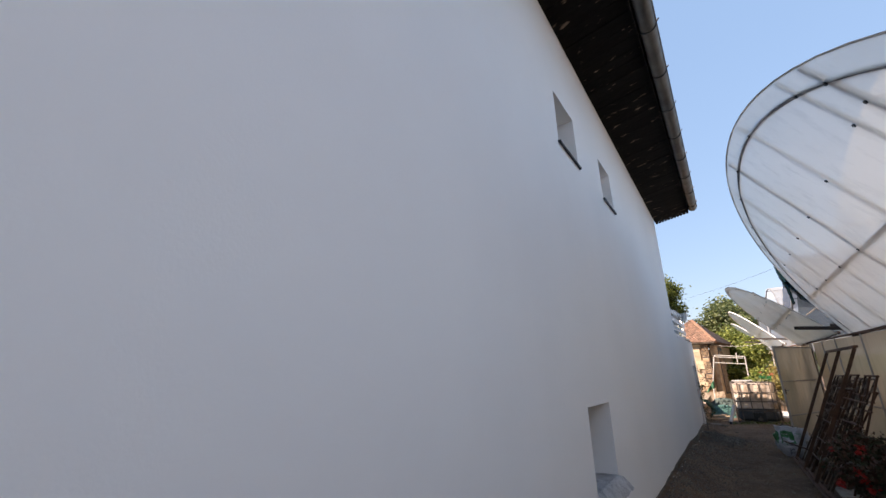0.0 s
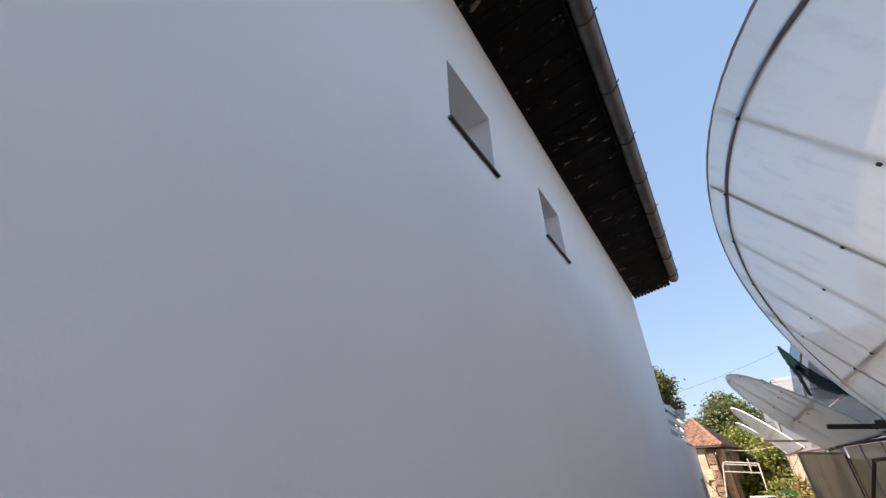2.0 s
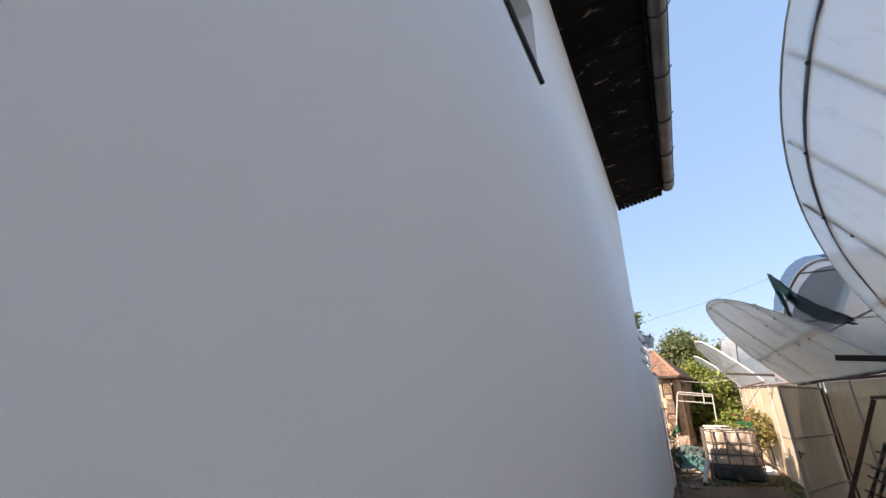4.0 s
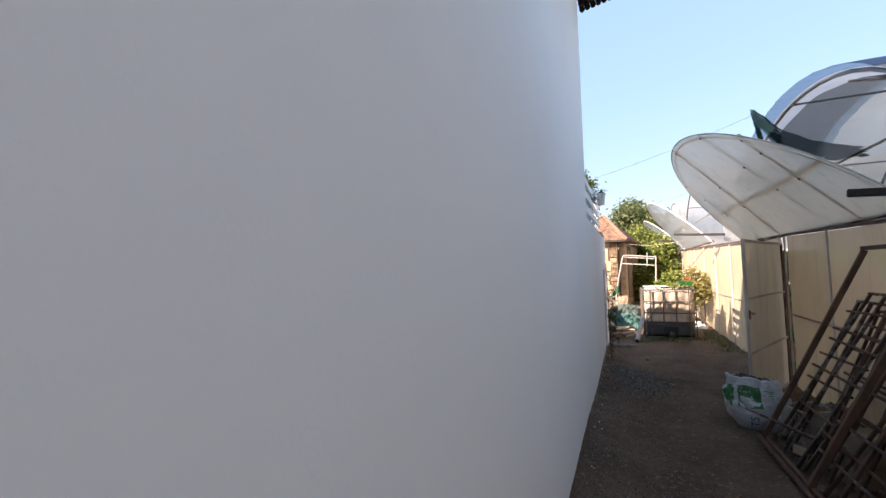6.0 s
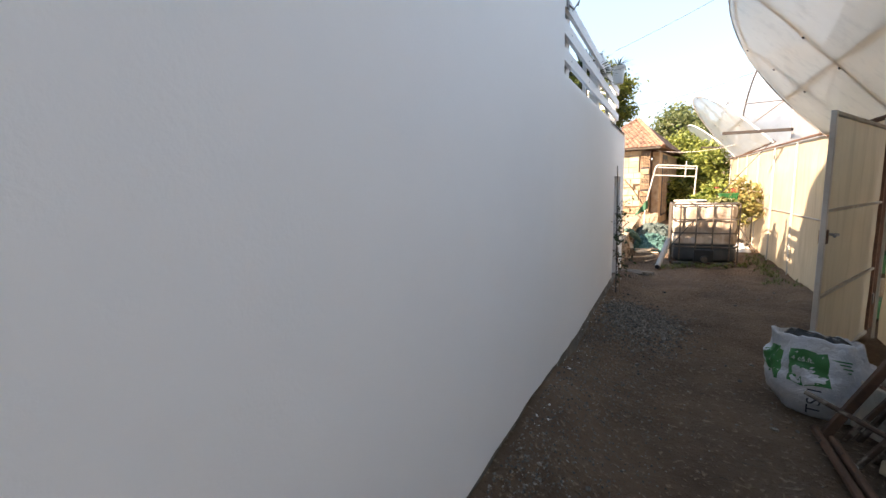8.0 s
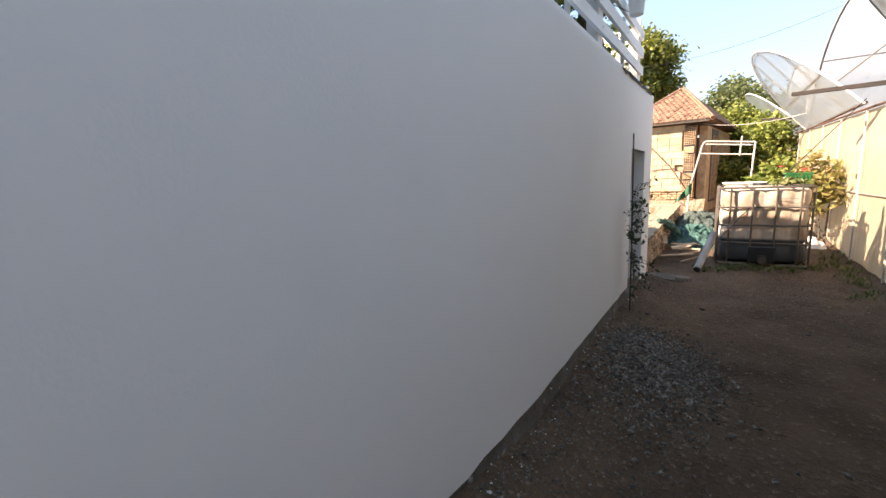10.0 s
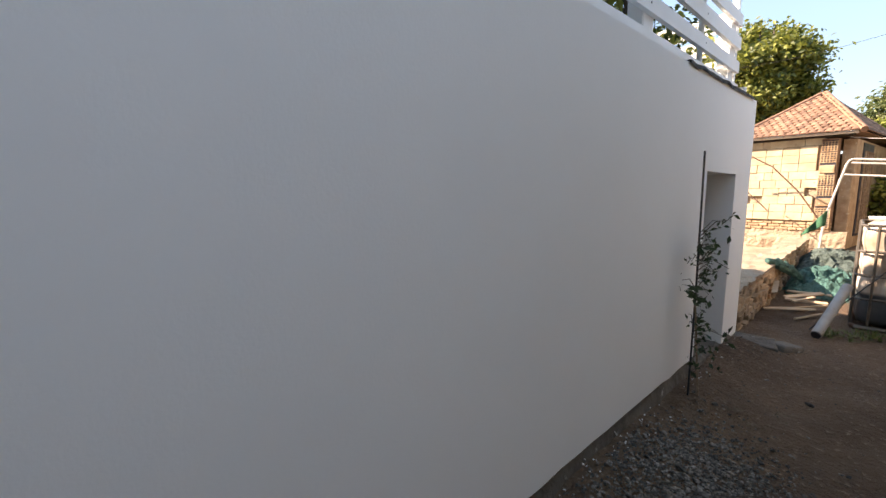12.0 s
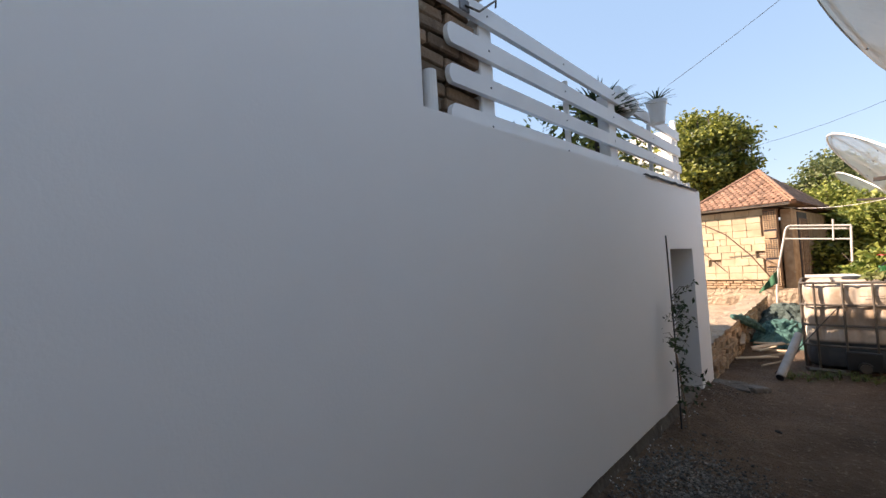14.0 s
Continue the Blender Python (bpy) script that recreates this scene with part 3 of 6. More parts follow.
for yy in (9.1, -6.85):
    pr = [gable.verts.new((x, yy + d, z)) for d in (-0.13, 0.13) for x, z in ((-0.1, 4.9), (-4.0, 6.95), (-7.9, 4.9))]
    gable.faces.new(pr[:3])
    gable.faces.new(pr[3:][::-1])
    for q in range(3):
        gable.faces.new((pr[q], pr[(q + 1) % 3], pr[3 + (q + 1) % 3], pr[3 + q]))
single("wall_gable", gable, MORTAR, "brick gable under the roof", "wall", kind="structure")

gutter = thing("gutter", "dull grey half-round gutter along the eaves", "gutter")
bm = bmesh.new()
GX, GZ, GR = 0.765, 5.0, 0.086
rows = []
for yy in (-6.9, -2, 3, 7, 9.4):
    ring = [bm.verts.new((GX + GR * math.cos(a), yy, GZ + GR * math.sin(a))) for a in (math.pi + math.pi * q / 14 for q in range(15))]
    ring += [bm.verts.new((GX + (GR - 0.004) * math.cos(a), yy, GZ + (GR - 0.004) * math.sin(a))) for a in (2 * math.pi - math.pi * q / 14 for q in range(15))]
    rows.append(ring)
for a, b in zip(rows, rows[1:]):
    for q in range(30):
        bm.faces.new((a[q], a[(q + 1) % 30], b[(q + 1) % 30], b[q]))
bm.faces.new(rows[-1])
bm.faces.new(rows[0][::-1])
part("trough", bm, ZINC, gutter, smooth=True)
part("front_bead", tubes([(GX + GR, -6.9, GZ), (GX + GR, 9.4, GZ)], 0.011, 8), ZINC, gutter)
cap = bmesh.new()
cv = [cap.verts.new((GX + GR * math.cos(a), 9.402, GZ + GR * math.sin(a))) for a in (math.pi + math.pi * q / 14 for q in range(15))]
cw = [cap.verts.new((v.co.x, 9.408, v.co.z)) for v in cv]
cap.faces.new(cv)
cap.faces.new(cw[::-1])
for q in range(15):
    cap.faces.new((cv[q], cv[(q + 1) % 15], cw[(q + 1) % 15], cw[q]))
part("end_cap", cap, ZINC, gutter)
hook_pts = [(GX + (GR + 0.006) * math.cos(a), 0, GZ + (GR + 0.006) * math.sin(a)) for a in (math.pi + math.pi * q / 10 for q in range(11))] + [(GX + GR + 0.03, 0, GZ + 0.03)]
hook_mesh = mesh_of(tubes(hook_pts, 0.007, 6), "hook", BLACK)
for k in range(20):
    h = new("hook", hook_mesh)
    h.parent = gutter
    h.matrix_world = pose(0, 9.1 - k * 0.8, 0)

# ---- terrace railing and its things ----
def rise(y):
    return (y - 9.45) * 0.019


railing = thing("railing", "white painted board railing on the terrace edge", "railing")


def rail_board(y0, y1, z, h, x=-0.075, round_end=True):
    """A long board with a rounded near end."""
    bm = bmesh.new()
    if round_end:
        prof = [(y0 + h * 0.32 * (1 - math.sin(math.pi * q / 8)), z + h / 2 - h / 2 * math.cos(math.pi * q / 8)) for q in range(9)]
    else:
        prof = [(y0, z), (y0, z + h)]
    prof = prof + [(y1, z + h), (y1, z)]
    f = [bm.verts.new((x + 0.014, y, zz + rise(y))) for y, zz in prof]
    b = [bm.verts.new((x - 0.014, y, zz + rise(y))) for y, zz in prof]
    bm.faces.new(f)
    bm.faces.new(b[::-1])
    n = len(prof)
    for q in range(n):
        bm.faces.new((f[q], f[(q + 1) % n], b[(q + 1) % n], b[q]))
    return bm


for z, y0, hh in ((2.285, 9.48, 0.115), (2.493, 9.48, 0.088), (2.675, 9.48, 0.098), (2.856, 9.32, 0.09)):
    b = part("board", rail_board(y0, 13.22, z, hh), WHITEPAINT, railing)
    for yy in (9.78, 10.57, 11.35, 12.3):
        part("screw", tubes([(-0.062, yy, z + hh / 2 + rise(yy)), (-0.058, yy, z + hh / 2 + rise(yy))], 0.005, 7), BLACK, b)
part("post", boxes((-0.15, 9.80, 2.58), (0.11, 0.11, 0.68), None, 0.006), WHITEPAINT, railing)
part("post", boxes((-0.135, 11.40, 2.60), (0.09, 0.14, 0.7), None, 0.006), WHITEPAINT, railing)
part("post", boxes((-0.135, 13.1, 2.64), (0.09, 0.14, 0.74), None, 0.006), WHITEPAINT, railing)
part("thin_post", tubes([(-0.125, 10.7, 2.2), (-0.125, 10.7, 2.87)], 0.02, 8), WHITEPAINT, railing)
part("thin_post", tubes([(-0.125, 12.4, 2.2), (-0.125, 12.4, 2.95)], 0.02, 8), WHITEPAINT, railing)
part("bracket", tubes([(-0.05, 9.6, 2.88), (-0.03, 9.68, 2.875), (-0.015, 9.8, 2.975), (-0.03, 9.815, 2.95)], 0.0055, 6), GALV, railing, "bent steel hook")
part("anchor_plate", boxes((-0.055, 9.6, 2.885), (0.01, 0.07, 0.06), None, 0.004), RIB, railing)

bm = bmesh.new()
tube(bm, [(-0.07, 9.365, 2.24), (-0.07, 9.36, 2.50)], 0.03, 16)
single("vent_pipe", bm, PVC, "short white plastic pipe standing on the wall top", "pipe", smooth=False)
bm = bmesh.new()
tube(bm, [(-0.06, 13.36, 2.36), (-0.06, 13.36, 2.47)], 0.035, 14)
single("vent_pipe", bm, PVC, "white plastic pipe stub at the wall end", "pipe")

# torn dark roofing felt on the far stretch of the wall top
bm = bmesh.new()
rows = []
for k in range(36):
    y = 11.8 + 1.7 * k / 35
    z = low_top(y)
    w = 0.02 * noise.noise(Vector((y * 7, 0, 0)))
    rows.append([bm.verts.new(p) for p in ((-0.28, y, z + 0.004), (-0.28, y, z + 0.014), (0.008 + w * 0.5, y, z + 0.014 + w * 0.2), (0.014 + w * 0.5, y, z - 0.012 + w * 0.7), (0.005, y, z + 0.003))])
for a, b in zip(rows, rows[1:]):
    for q in range(5):
        bm.faces.new((a[q], a[(q + 1) % 5], b[(q + 1) % 5], b[q]))
bm.faces.new(rows[0][::-1])
bm.faces.new(rows[-1])
single("roofing_felt", bm, DARKWOOD, "torn strip of dark roofing felt on the wall top", "felt")


def flower_pot(m, r=0.13, h=0.24, label="white plastic flower pot hung on the railing"):
    p = thing("flower_pot", label, "flower pot", m)
    part("pot", revolve(bmesh.new(), [(r * 0.7, 0), (r * 0.95, h * 0.85), (r * 1.08, h * 0.85), (r * 1.1, h), (r * 0.98, h), (r * 0.93, h * 0.8)], 22), PVC, p, smooth=False)
    part("soil", revolve(bmesh.new(), [(r * 0.5, h * 0.78), (r * 0.93, h * 0.8)], 16), BARK, p)
    return p


def blades(bm, base, n, length, width, rng, up=0.6):
    """Narrow arching leaves out of one point."""
    for _ in range(n):
        a = rng.uniform(0, 6.28)
        d = Vector((math.cos(a), math.sin(a), 0))
        side = Vector((-d.y, d.x, 0))
        tilt = rng.uniform(up * 0.4, up * 1.5)
        ln = length * rng.uniform(0.6, 1.1)
        pts = []
        for q in range(5):
            t = q / 4
            pts.append(Vector(base) + d * (ln * t * math.cos(tilt)) + Vector((0, 0, ln * t * math.sin(tilt) - ln * 0.35 * t * t)))
        prev = None
        for q, p in enumerate(pts):
            w = width * (1 - (q / 4) ** 2) * 0.5 + 0.0015
            row = (bm.verts.new(p - side * w), bm.verts.new(p + side * w))
            if prev:
                bm.faces.new((prev[0], prev[1], row[1], row[0]))
            prev = row
    return bm


rng = random.Random(21)
pot = flower_pot(pose(0.03, 12.15, 2.86), 0.08, 0.2)
part("plant", blades(bmesh.new(), (0, 0, 0.19), 44, 0.2, 0.01, rng, 0.8), LEAF_DARK, pot)
flower_pot(pose(-0.15, 11.62, 3.06, -118, 0, -8), 0.1, 0.23, "white plastic flower pot tipped over the railing")
yucca = thing("yucca", "spiky dark green yucca behind the railing", "plant")
part("stem", tubes([(-0.3, 11.6, 2.24), (-0.28, 11.6, 2.86)], 0.045, 8, 0.035), BARK, yucca)
part("leaves", blades(bmesh.new(), (-0.28, 11.6, 2.84), 170, 0.5, 0.026, rng, 0.75), LEAF_DARK, yucca)
pts = []
for _ in range(1700):
    yy = rng.uniform(11.1, 13.3)
    pts.append((min(-0.2, rng.gauss(-0.5, 0.2)), yy, rng.uniform(2.35, 2.95 + 0.25 * noise.noise(Vector((yy * 2, 0, 0))))))
tub = thing("terrace_shrub", "straggly yellow-green shrub behind the railing", "shrub")
for _ in range(9):
    yy = rng.uniform(11.3, 13.1)
    part("stem", tubes([(-0.5, yy, 2.24), (-0.48 + rng.uniform(-.1, .1), yy + rng.uniform(-.1, .1), 2.6), (-0.45, yy + rng.uniform(-.2, .2), 2.9)], 0.01, 5, 0.004), BARK, tub)
lv = new("leaves", leaves_mesh("leaves", pts, 0.042, LEAF_TREE, rng))
lv.parent = tub
# the railing turns along the far terrace edge; shrubs added behind it shade the tank
turn = thing("railing", "white painted board railing along the far terrace edge", "railing")
for q in range(4):
    part("board", boxes((-2.0, 13.3, 2.45 + q * 0.19), (3.78, 0.03, 0.15), None, 0.004), WHITEPAINT, turn)
for x in (-0.14, -1.3, -2.5, -3.8):
    part("post", boxes((x, 13.33, 2.72), (0.05, 0.05, 0.95), None, 0.004), WHITEPAINT, turn)
for x0 in (-1.15, -1.75, -2.4):
    shade_hedge = thing("terrace_shrub", "dense green shrub added at the far terrace railing to shade the tank", "shrub")
    pts = clump_points(rng, (x0, 12.95, 2.78), (0.45, 0.22, 0.45), 42, 22, 0.09)
    for _ in range(4):
        part("stem", tubes([(x0, 12.95, 2.24), (x0 + rng.uniform(-.1, .1), 12.95, 2.6), (x0 + rng.uniform(-.3, .3), 12.95, 3.1)], 0.012, 5, 0.004), BARK, shade_hedge)
    lv = new("leaves", leaves_mesh("leaves", [p for p in pts if p.z > 2.26], 0.085, LEAF_TREE, rng))
    lv.parent = shade_hedge

# ---- young plant tied to a stake by the opening ----
stake = thing("vine_stake", "thin dark iron rod with a young climbing plant at the wall", "plant")
part("rod", tubes([(0.10, 11.9, 0.1), (0.085, 11.96, 0.9), (0.07, 11.975, 1.84)], 0.0065, 7), BLACK, stake)
part("cane", tubes([(0.16, 11.95, 0.1), (0.12, 11.96, 0.5), (0.09, 11.95, 0.85)], 0.006, 6), WOOD, stake)
rng = random.Random(33)
bm, pts = bmesh.new(), []
for q in range(34):
    z = rng.uniform(0.3, 1.34)
    if 0.72 < z < 0.86:
        continue
    a = rng.uniform(0, 6.28)
    ln = rng.uniform(0.08, 0.28)
    p0 = Vector((0.085, 11.96, z))
    p2 = p0 + Vector((abs(math.cos(a)) * ln * 0.8 - 0.02, math.sin(a) * ln, rng.uniform(-0.05, 0.14)))
    p1 = p0.lerp(p2, 0.5) + Vector((0, 0, 0.04))
    tube(bm, [p0, p1, p2], 0.0035, 5, True, 0.0015)
    for _ in range(7):
        pts.append(p0.lerp(p2, rng.uniform(0.3, 1.1)) + Vector((rng.gauss(0, .018), rng.gauss(0, .02), rng.gauss(0, .025))))
part("twig", bm, BARK, stake)
lv = new("leaves", leaves_mesh("leaves", pts, 0.031, LEAF_DARK, rng))
lv.parent = stake

# ---- greenhouse tunnels across the yard ----
GX0 = 2.35


def eave_z(y):
    return 1.9 + 0.021 * y


FLAPS = [(4.51, 3.30, 2.02, 0.612, 2.04), (10.97, 2.33, 1.81, 0.807, 2.13), (18.72, 2.40, 1.85, 0.736, 2.33), (24.55, 2.40, 1.66, 0.755, 2.55)]
# first entry: an unseen tunnel behind the camera, added to close off light
TUNNELS = [(-2.6, 3.3), (4.5, 3.5), (11.0, 2.85), (18.3, 3.1), (24.6, 2.9)]

# battens of each vent: place along the rim, along the hinge, broad or narrow
SLATS = [((-0.65, -0.65, True), (-0.57, -0.57, False), (-0.3, -0.3, False), (-0.02, -0.02, True), (0.215, 0.215, False), (0.45, 0.45, False), (0.65, 0.65, True)),
         ((-0.69, -0.64, True), (-0.43, -0.4, False), (0.03, 0.24, True), (0.6, 0.62, False)),
         ((-0.62, -0.6, True), (-0.2, -0.15, False), (0.25, 0.3, True), (0.65, 0.65, False))]


def flap(yc, a, b, tilt, ze, k):
    """A half-round gable sheet, hinged along the eaves and leaning out over the yard."""
    f = thing("vent_flap", "half-round translucent greenhouse vent propped open over the yard", "vent", group="greenhouse vents")

    def at(u, v, lift=0.0):
        return Vector((GX0 - v * math.sin(tilt) - lift * math.cos(tilt), yc + a * u, ze + v * math.cos(tilt) - lift * math.sin(tilt)))

    bm, rows = bmesh.new(), []
    nu, nv = 44, 12
    for i in range(nu + 1):
        u = math.cos(math.pi * (1 - i / nu))
        h = b * math.sqrt(max(0.0, 1 - u * u))
        rows.append([bm.verts.new(at(u, h * j / nv, 0.014 * noise.noise(Vector((u * 5, j * 0.4, k * 7.0))))) for j in range(nv + 1)])
    for p, q in zip(rows, rows[1:]):
        for j in range(nv):
            bm.faces.new((p[j], q[j], q[j + 1], p[j + 1]))
    bmesh.ops.remove_doubles(bm, verts=bm.verts, dist=1e-5)
    part("sheet", bm, (FILM_FLAP, FILM_BEIGE, FILM_CLEAR)[min(k, 2)], f, "milky weathered plastic sheet", smooth=True)
    part("rim", tubes([at(math.cos(t), b * math.sin(t)) for t in (math.pi * q / 40 for q in range(41))], 0.007 if k < 2 else 0.016, 6), BATTEN if k < 2 else PVC, f)
    s = 0.93 if k == 0 else 0.965
    arc = [at(s * math.cos(t), s * b * math.sin(t), -0.012) for t in (math.pi * q / 40 for q in range(41))]
    part("rib", tubes(arc, 0.016 if k == 0 else 0.009, 8), RIB if k == 0 else BATTEN, f, "bent steel rib")
    for u_top, u_foot, wide in SLATS[min(k, 2)]:
        h = b * math.sqrt(1 - u_top * u_top) - 0.02
        p0, p1 = at(u_foot, 0.02, -0.018), at(u_top, h, -0.018)
        bt = part("batten", bar(p0, p1, 0.045 if wide else 0.018, 0.02, bevel=0.002), BATTEN if wide else PIPESTEEL, f)
        hs = s * math.sqrt(max(0.0, 1 - (u_top / s) ** 2))
        for v in (hs, 0.34, 0.56):
            if v * b < h:
                uu = u_foot + (u_top - u_foot) * v * b / h
                part("bolt", tubes([at(uu, v * b, 0.004), at(uu, v * b, 0.012)], 0.012, 8), BLACK, bt)
    cross = 0.333 if k == 0 else 0.374
    w = math.sqrt(1 - cross ** 2) * 0.97
    part("cross_bar", bar(at(-w, cross * b, -0.03), at(w, cross * b, -0.03), 0.042, 0.018), PIPESTEEL, f)
    part("hinge_rail", tubes([at(-1, 0, -0.02), at(1, 0, -0.02)], 0.024, 8), RUST, f, "rusty hinge rail")
    return f


for k, args in enumerate(FLAPS):
    flap(*args, k)


def tunnel(yc, half, k):
    t = thing("greenhouse_tunnel", "arched plastic-film greenhouse tunnel", "greenhouse", group="greenhouse tunnels")
    ze, h = eave_z(yc), 1.68 if k == 2 else 2.08

    def at(x, th, s=1.0):
        return (x, yc - half * s * math.cos(th), ze + h * s * math.sin(th))

    bm, rows = bmesh.new(), []
    xs = [GX0 + 0.04, 2.9, 3.6, 4.5, 6, 8, 10, 12.5, 15]
    for x in xs:
        rows.append([bm.verts.new(at(x, math.pi * q / 30)) for q in range(31)])
    for a, b in zip(rows, rows[1:]):
        for q in range(30):
            bm.faces.new((a[q], a[q + 1], b[q + 1], b[q]))
    part("roof_film", bm, FILM_ROOF, t, smooth=True)
    for x in (GX0 + 0.06, 4.2, 6.2, 9.0, 12.0)[0 if k > 1 else 1:]:
        part("hoop", tubes([at(x, math.pi * q / 24, 0.985) for q in range(25)], 0.02, 7), RIB, t)
    for q in (6, 12, 18):
        part("purlin", tubes([at(GX0 + 0.05, math.pi * q / 24, 0.97), at(14.5, math.pi * q / 24, 0.97)], 0.014, 6), RIB, t)
    if k > 1:
        part("tie_bar", tubes([at(GX0 + 0.3, 0.5, 0.95), at(GX0 + 0.3, math.pi - 0.5, 0.95)], 0.014, 6), PIPESTEEL, t)
        part("brace", tubes([at(GX0 + 0.2, 0.45, 0.95), at(4.2, 1.2, 0.95)], 0.013, 6), PIPESTEEL, t)
        part("brace", tubes([at(4.2, 0.45, 0.95), at(GX0 + 0.2, 1.2, 0.95)], 0.013, 6), PIPESTEEL, t)
    bm = bmesh.new()
    ring = [bm.verts.new(at(15.02, math.pi * q / 30)) for q in range(31)]
    foot = [bm.verts.new((15.02, yc - half, 0.0)), bm.verts.new((15.02, yc + half, 0.0))]
    bm.faces.new([foot[0]] + ring + [foot[1]])
    part("end_sheet", bm, FILM_ROOF, t)
    return t


for k, (yc, half) in enumerate(TUNNELS):
    tunnel(yc, half, k)

# side wall of the greenhouses: posts, rails and one sheet to each bay
SLIT = (11.46, 11.68)
side = thing("greenhouse_wall", "ribbed cream plastic greenhouse side wall on rusty posts", "greenhouse wall")
edges = [-6.0, -4.1, -2.2, -0.3, 1.6, 3.5, 5.4, 7.3, 9.0, 10.2, SLIT[0]], [SLIT[1], 13.1, 14.6, 16.1, 17.6, 19.1, 20.6, 22.1, 24.0, 26.0, 28.0]
rng = random.Random(3)
for run in edges:
    for y0, y1 in zip(run, run[1:]):
        bm = bmesh.new()
        rows = []
        n = 18
        for i in range(n + 1):
            y = y0 + (y1 - y0) * i / n
            rows.append([bm.verts.new((GX0 + 0.03 + 0.02 * noise.noise(Vector((y * 1.7, j * 0.8, 2))), y, 0.1 + (eave_z(y) - 0.12) * j / 8)) for j in range(9)])
        for a, b in zip(rows, rows[1:]):
            for j in range(8):
                bm.faces.new((a[j], b[j], b[j + 1], a[j + 1]))
        part("sheet", bm, FILM_WALL, side, smooth=True)
        part("mid_rail", tubes([(GX0 + 0.012, y0, 1.08 + 0.02 * rng.uniform(-1, 1)), (GX0 + 0.012, y1, 1.08)], 0.012, 7), PIPESTEEL, side)
    for y in run:
        part("post", bar((GX0 - 0.004, y, 0.0), (GX0 - 0.004, y + 0.01, eave_z(y)), 0.02, 0.016), PVC_OLD, side)
    part("eave_rail", tubes([(GX0 - 0.01, run[0], eave_z(run[0])), (GX0 - 0.01, run[-1], eave_z(run[-1]))], 0.018, 8), RUST, side)
part("eave_rail", tubes([(GX0 - 0.01, SLIT[0], eave_z(SLIT[0])), (GX0 - 0.01, SLIT[1], eave_z(SLIT[1]))], 0.018, 8), RUST, side)
single("wall_greenhouse_back", boxes((15.2, 11, 1.1), (0.1, 34, 2.3)), PALEBLOCK, "far block wall of the greenhouses", "wall", kind="structure")

# the open door leaf
door = thing("greenhouse_door", "open greenhouse door of cream plastic sheet on a steel frame", "door", pose(2.36, 11.66, 0.13, 0, 0, math.degrees(math.atan2(-1.53, -0.78))))
L, Hd = 1.70, 1.90
for zz, w in ((0.0, 0.035), (0.62, 0.026), (1.24, 0.026), (Hd, 0.035)):
    part("cross_bar", boxes((L / 2, 0, zz), (L, 0.026, w * 0.8), None, 0.003), PIPESTEEL, door)
for x in (0.0, L):
    part("stile", boxes((x, 0, Hd / 2), (0.035, 0.032, Hd + 0.03), None, 0.003), BATTEN if x else RUST, door)
bm = bmesh.new()
rows = [[bm.verts.new((0.02 + (L - 0.04) * i / 12, -0.008 + 0.012 * noise.noise(Vector((i * 0.5, j * 0.6, 9))), Hd * j / 10)) for j in range(11)] for i in range(13)]
for a, b in zip(rows, rows[1:]):
    for j in range(10):
        bm.faces.new((a[j], b[j], b[j + 1], a[j + 1]))
part("sheet", bm, FILM_WALL, door, smooth=True)
h = part("lock_case", boxes((L - 0.02, 0.0, 1.06), (0.035, 0.05, 0.1), None, 0.006), RUST, door, "rusty brown lock case")
part("handle", tubes([(L - 0.02, 0.03, 1.08), (L - 0.02, 0.075, 1.08), (L + 0.10, 0.08, 1.08)], 0.009, 7), RIB, h)
for zz in (0.32, 1.6):
    part("hinge", boxes((-0.03, 0.0, zz), (0.05, 0.05, 0.1), None, 0.005), BLACK, door)

# what shows through the gap beside the door
b = thing("crate", "green plastic crate standing in the greenhouse", "crate", pose(2.66, 12.3, 0.12, 0, 0, 20))
for q in range(4):
    part("side", boxes((0, 0, 0.12 + q * 0.24), (0.4, 0.34, 0.2), None, 0.02), GREENPOT if q % 2 == 0 else PALEBLOCK, b)
single("shelf_pole", tubes([(2.47, 11.95, 0.1), (2.47, 11.95, 1.95)], 0.03, 8), RUST, "rusty pole inside the greenhouse", "pole")
rng = random.Random(8)
pl = thing("greenhouse_plants", "green and red plants growing inside the greenhouse", "plant")
part("stem", tubes([(2.8, 12.75, 0.1), (2.8, 12.75, 1.6)], 0.012, 6), BARK, pl)
lv = new("leaves", leaves_mesh("leaves", [(rng.gauss(2.85, .16), rng.gauss(12.8, .3), rng.uniform(0.5, 1.95)) for _ in range(620)], 0.09, LEAF_VINE, rng))
lv.parent = pl

# dark beams that carry the vents
for p, q in (((2.42, 7.98, 2.16), (1.80, 8.30, 2.235)), ((2.36, 15.05, 2.42), (1.53, 16.12, 2.545)), ((2.36, 21.0, 2.62), (1.52, 21.9, 2.74))):
    single("beam", bar(p, q, 0.045, 0.055, bevel=0.006), DARKWOOD, "dark brown beam jutting out under the vents", "beam", group="vent beams")
single("beam_block", boxes((2.25, 8.1, 2.225), (0.1, 0.05, 0.05), None, 0.005), DARKWOOD, "short dark block on the beam", "beam")


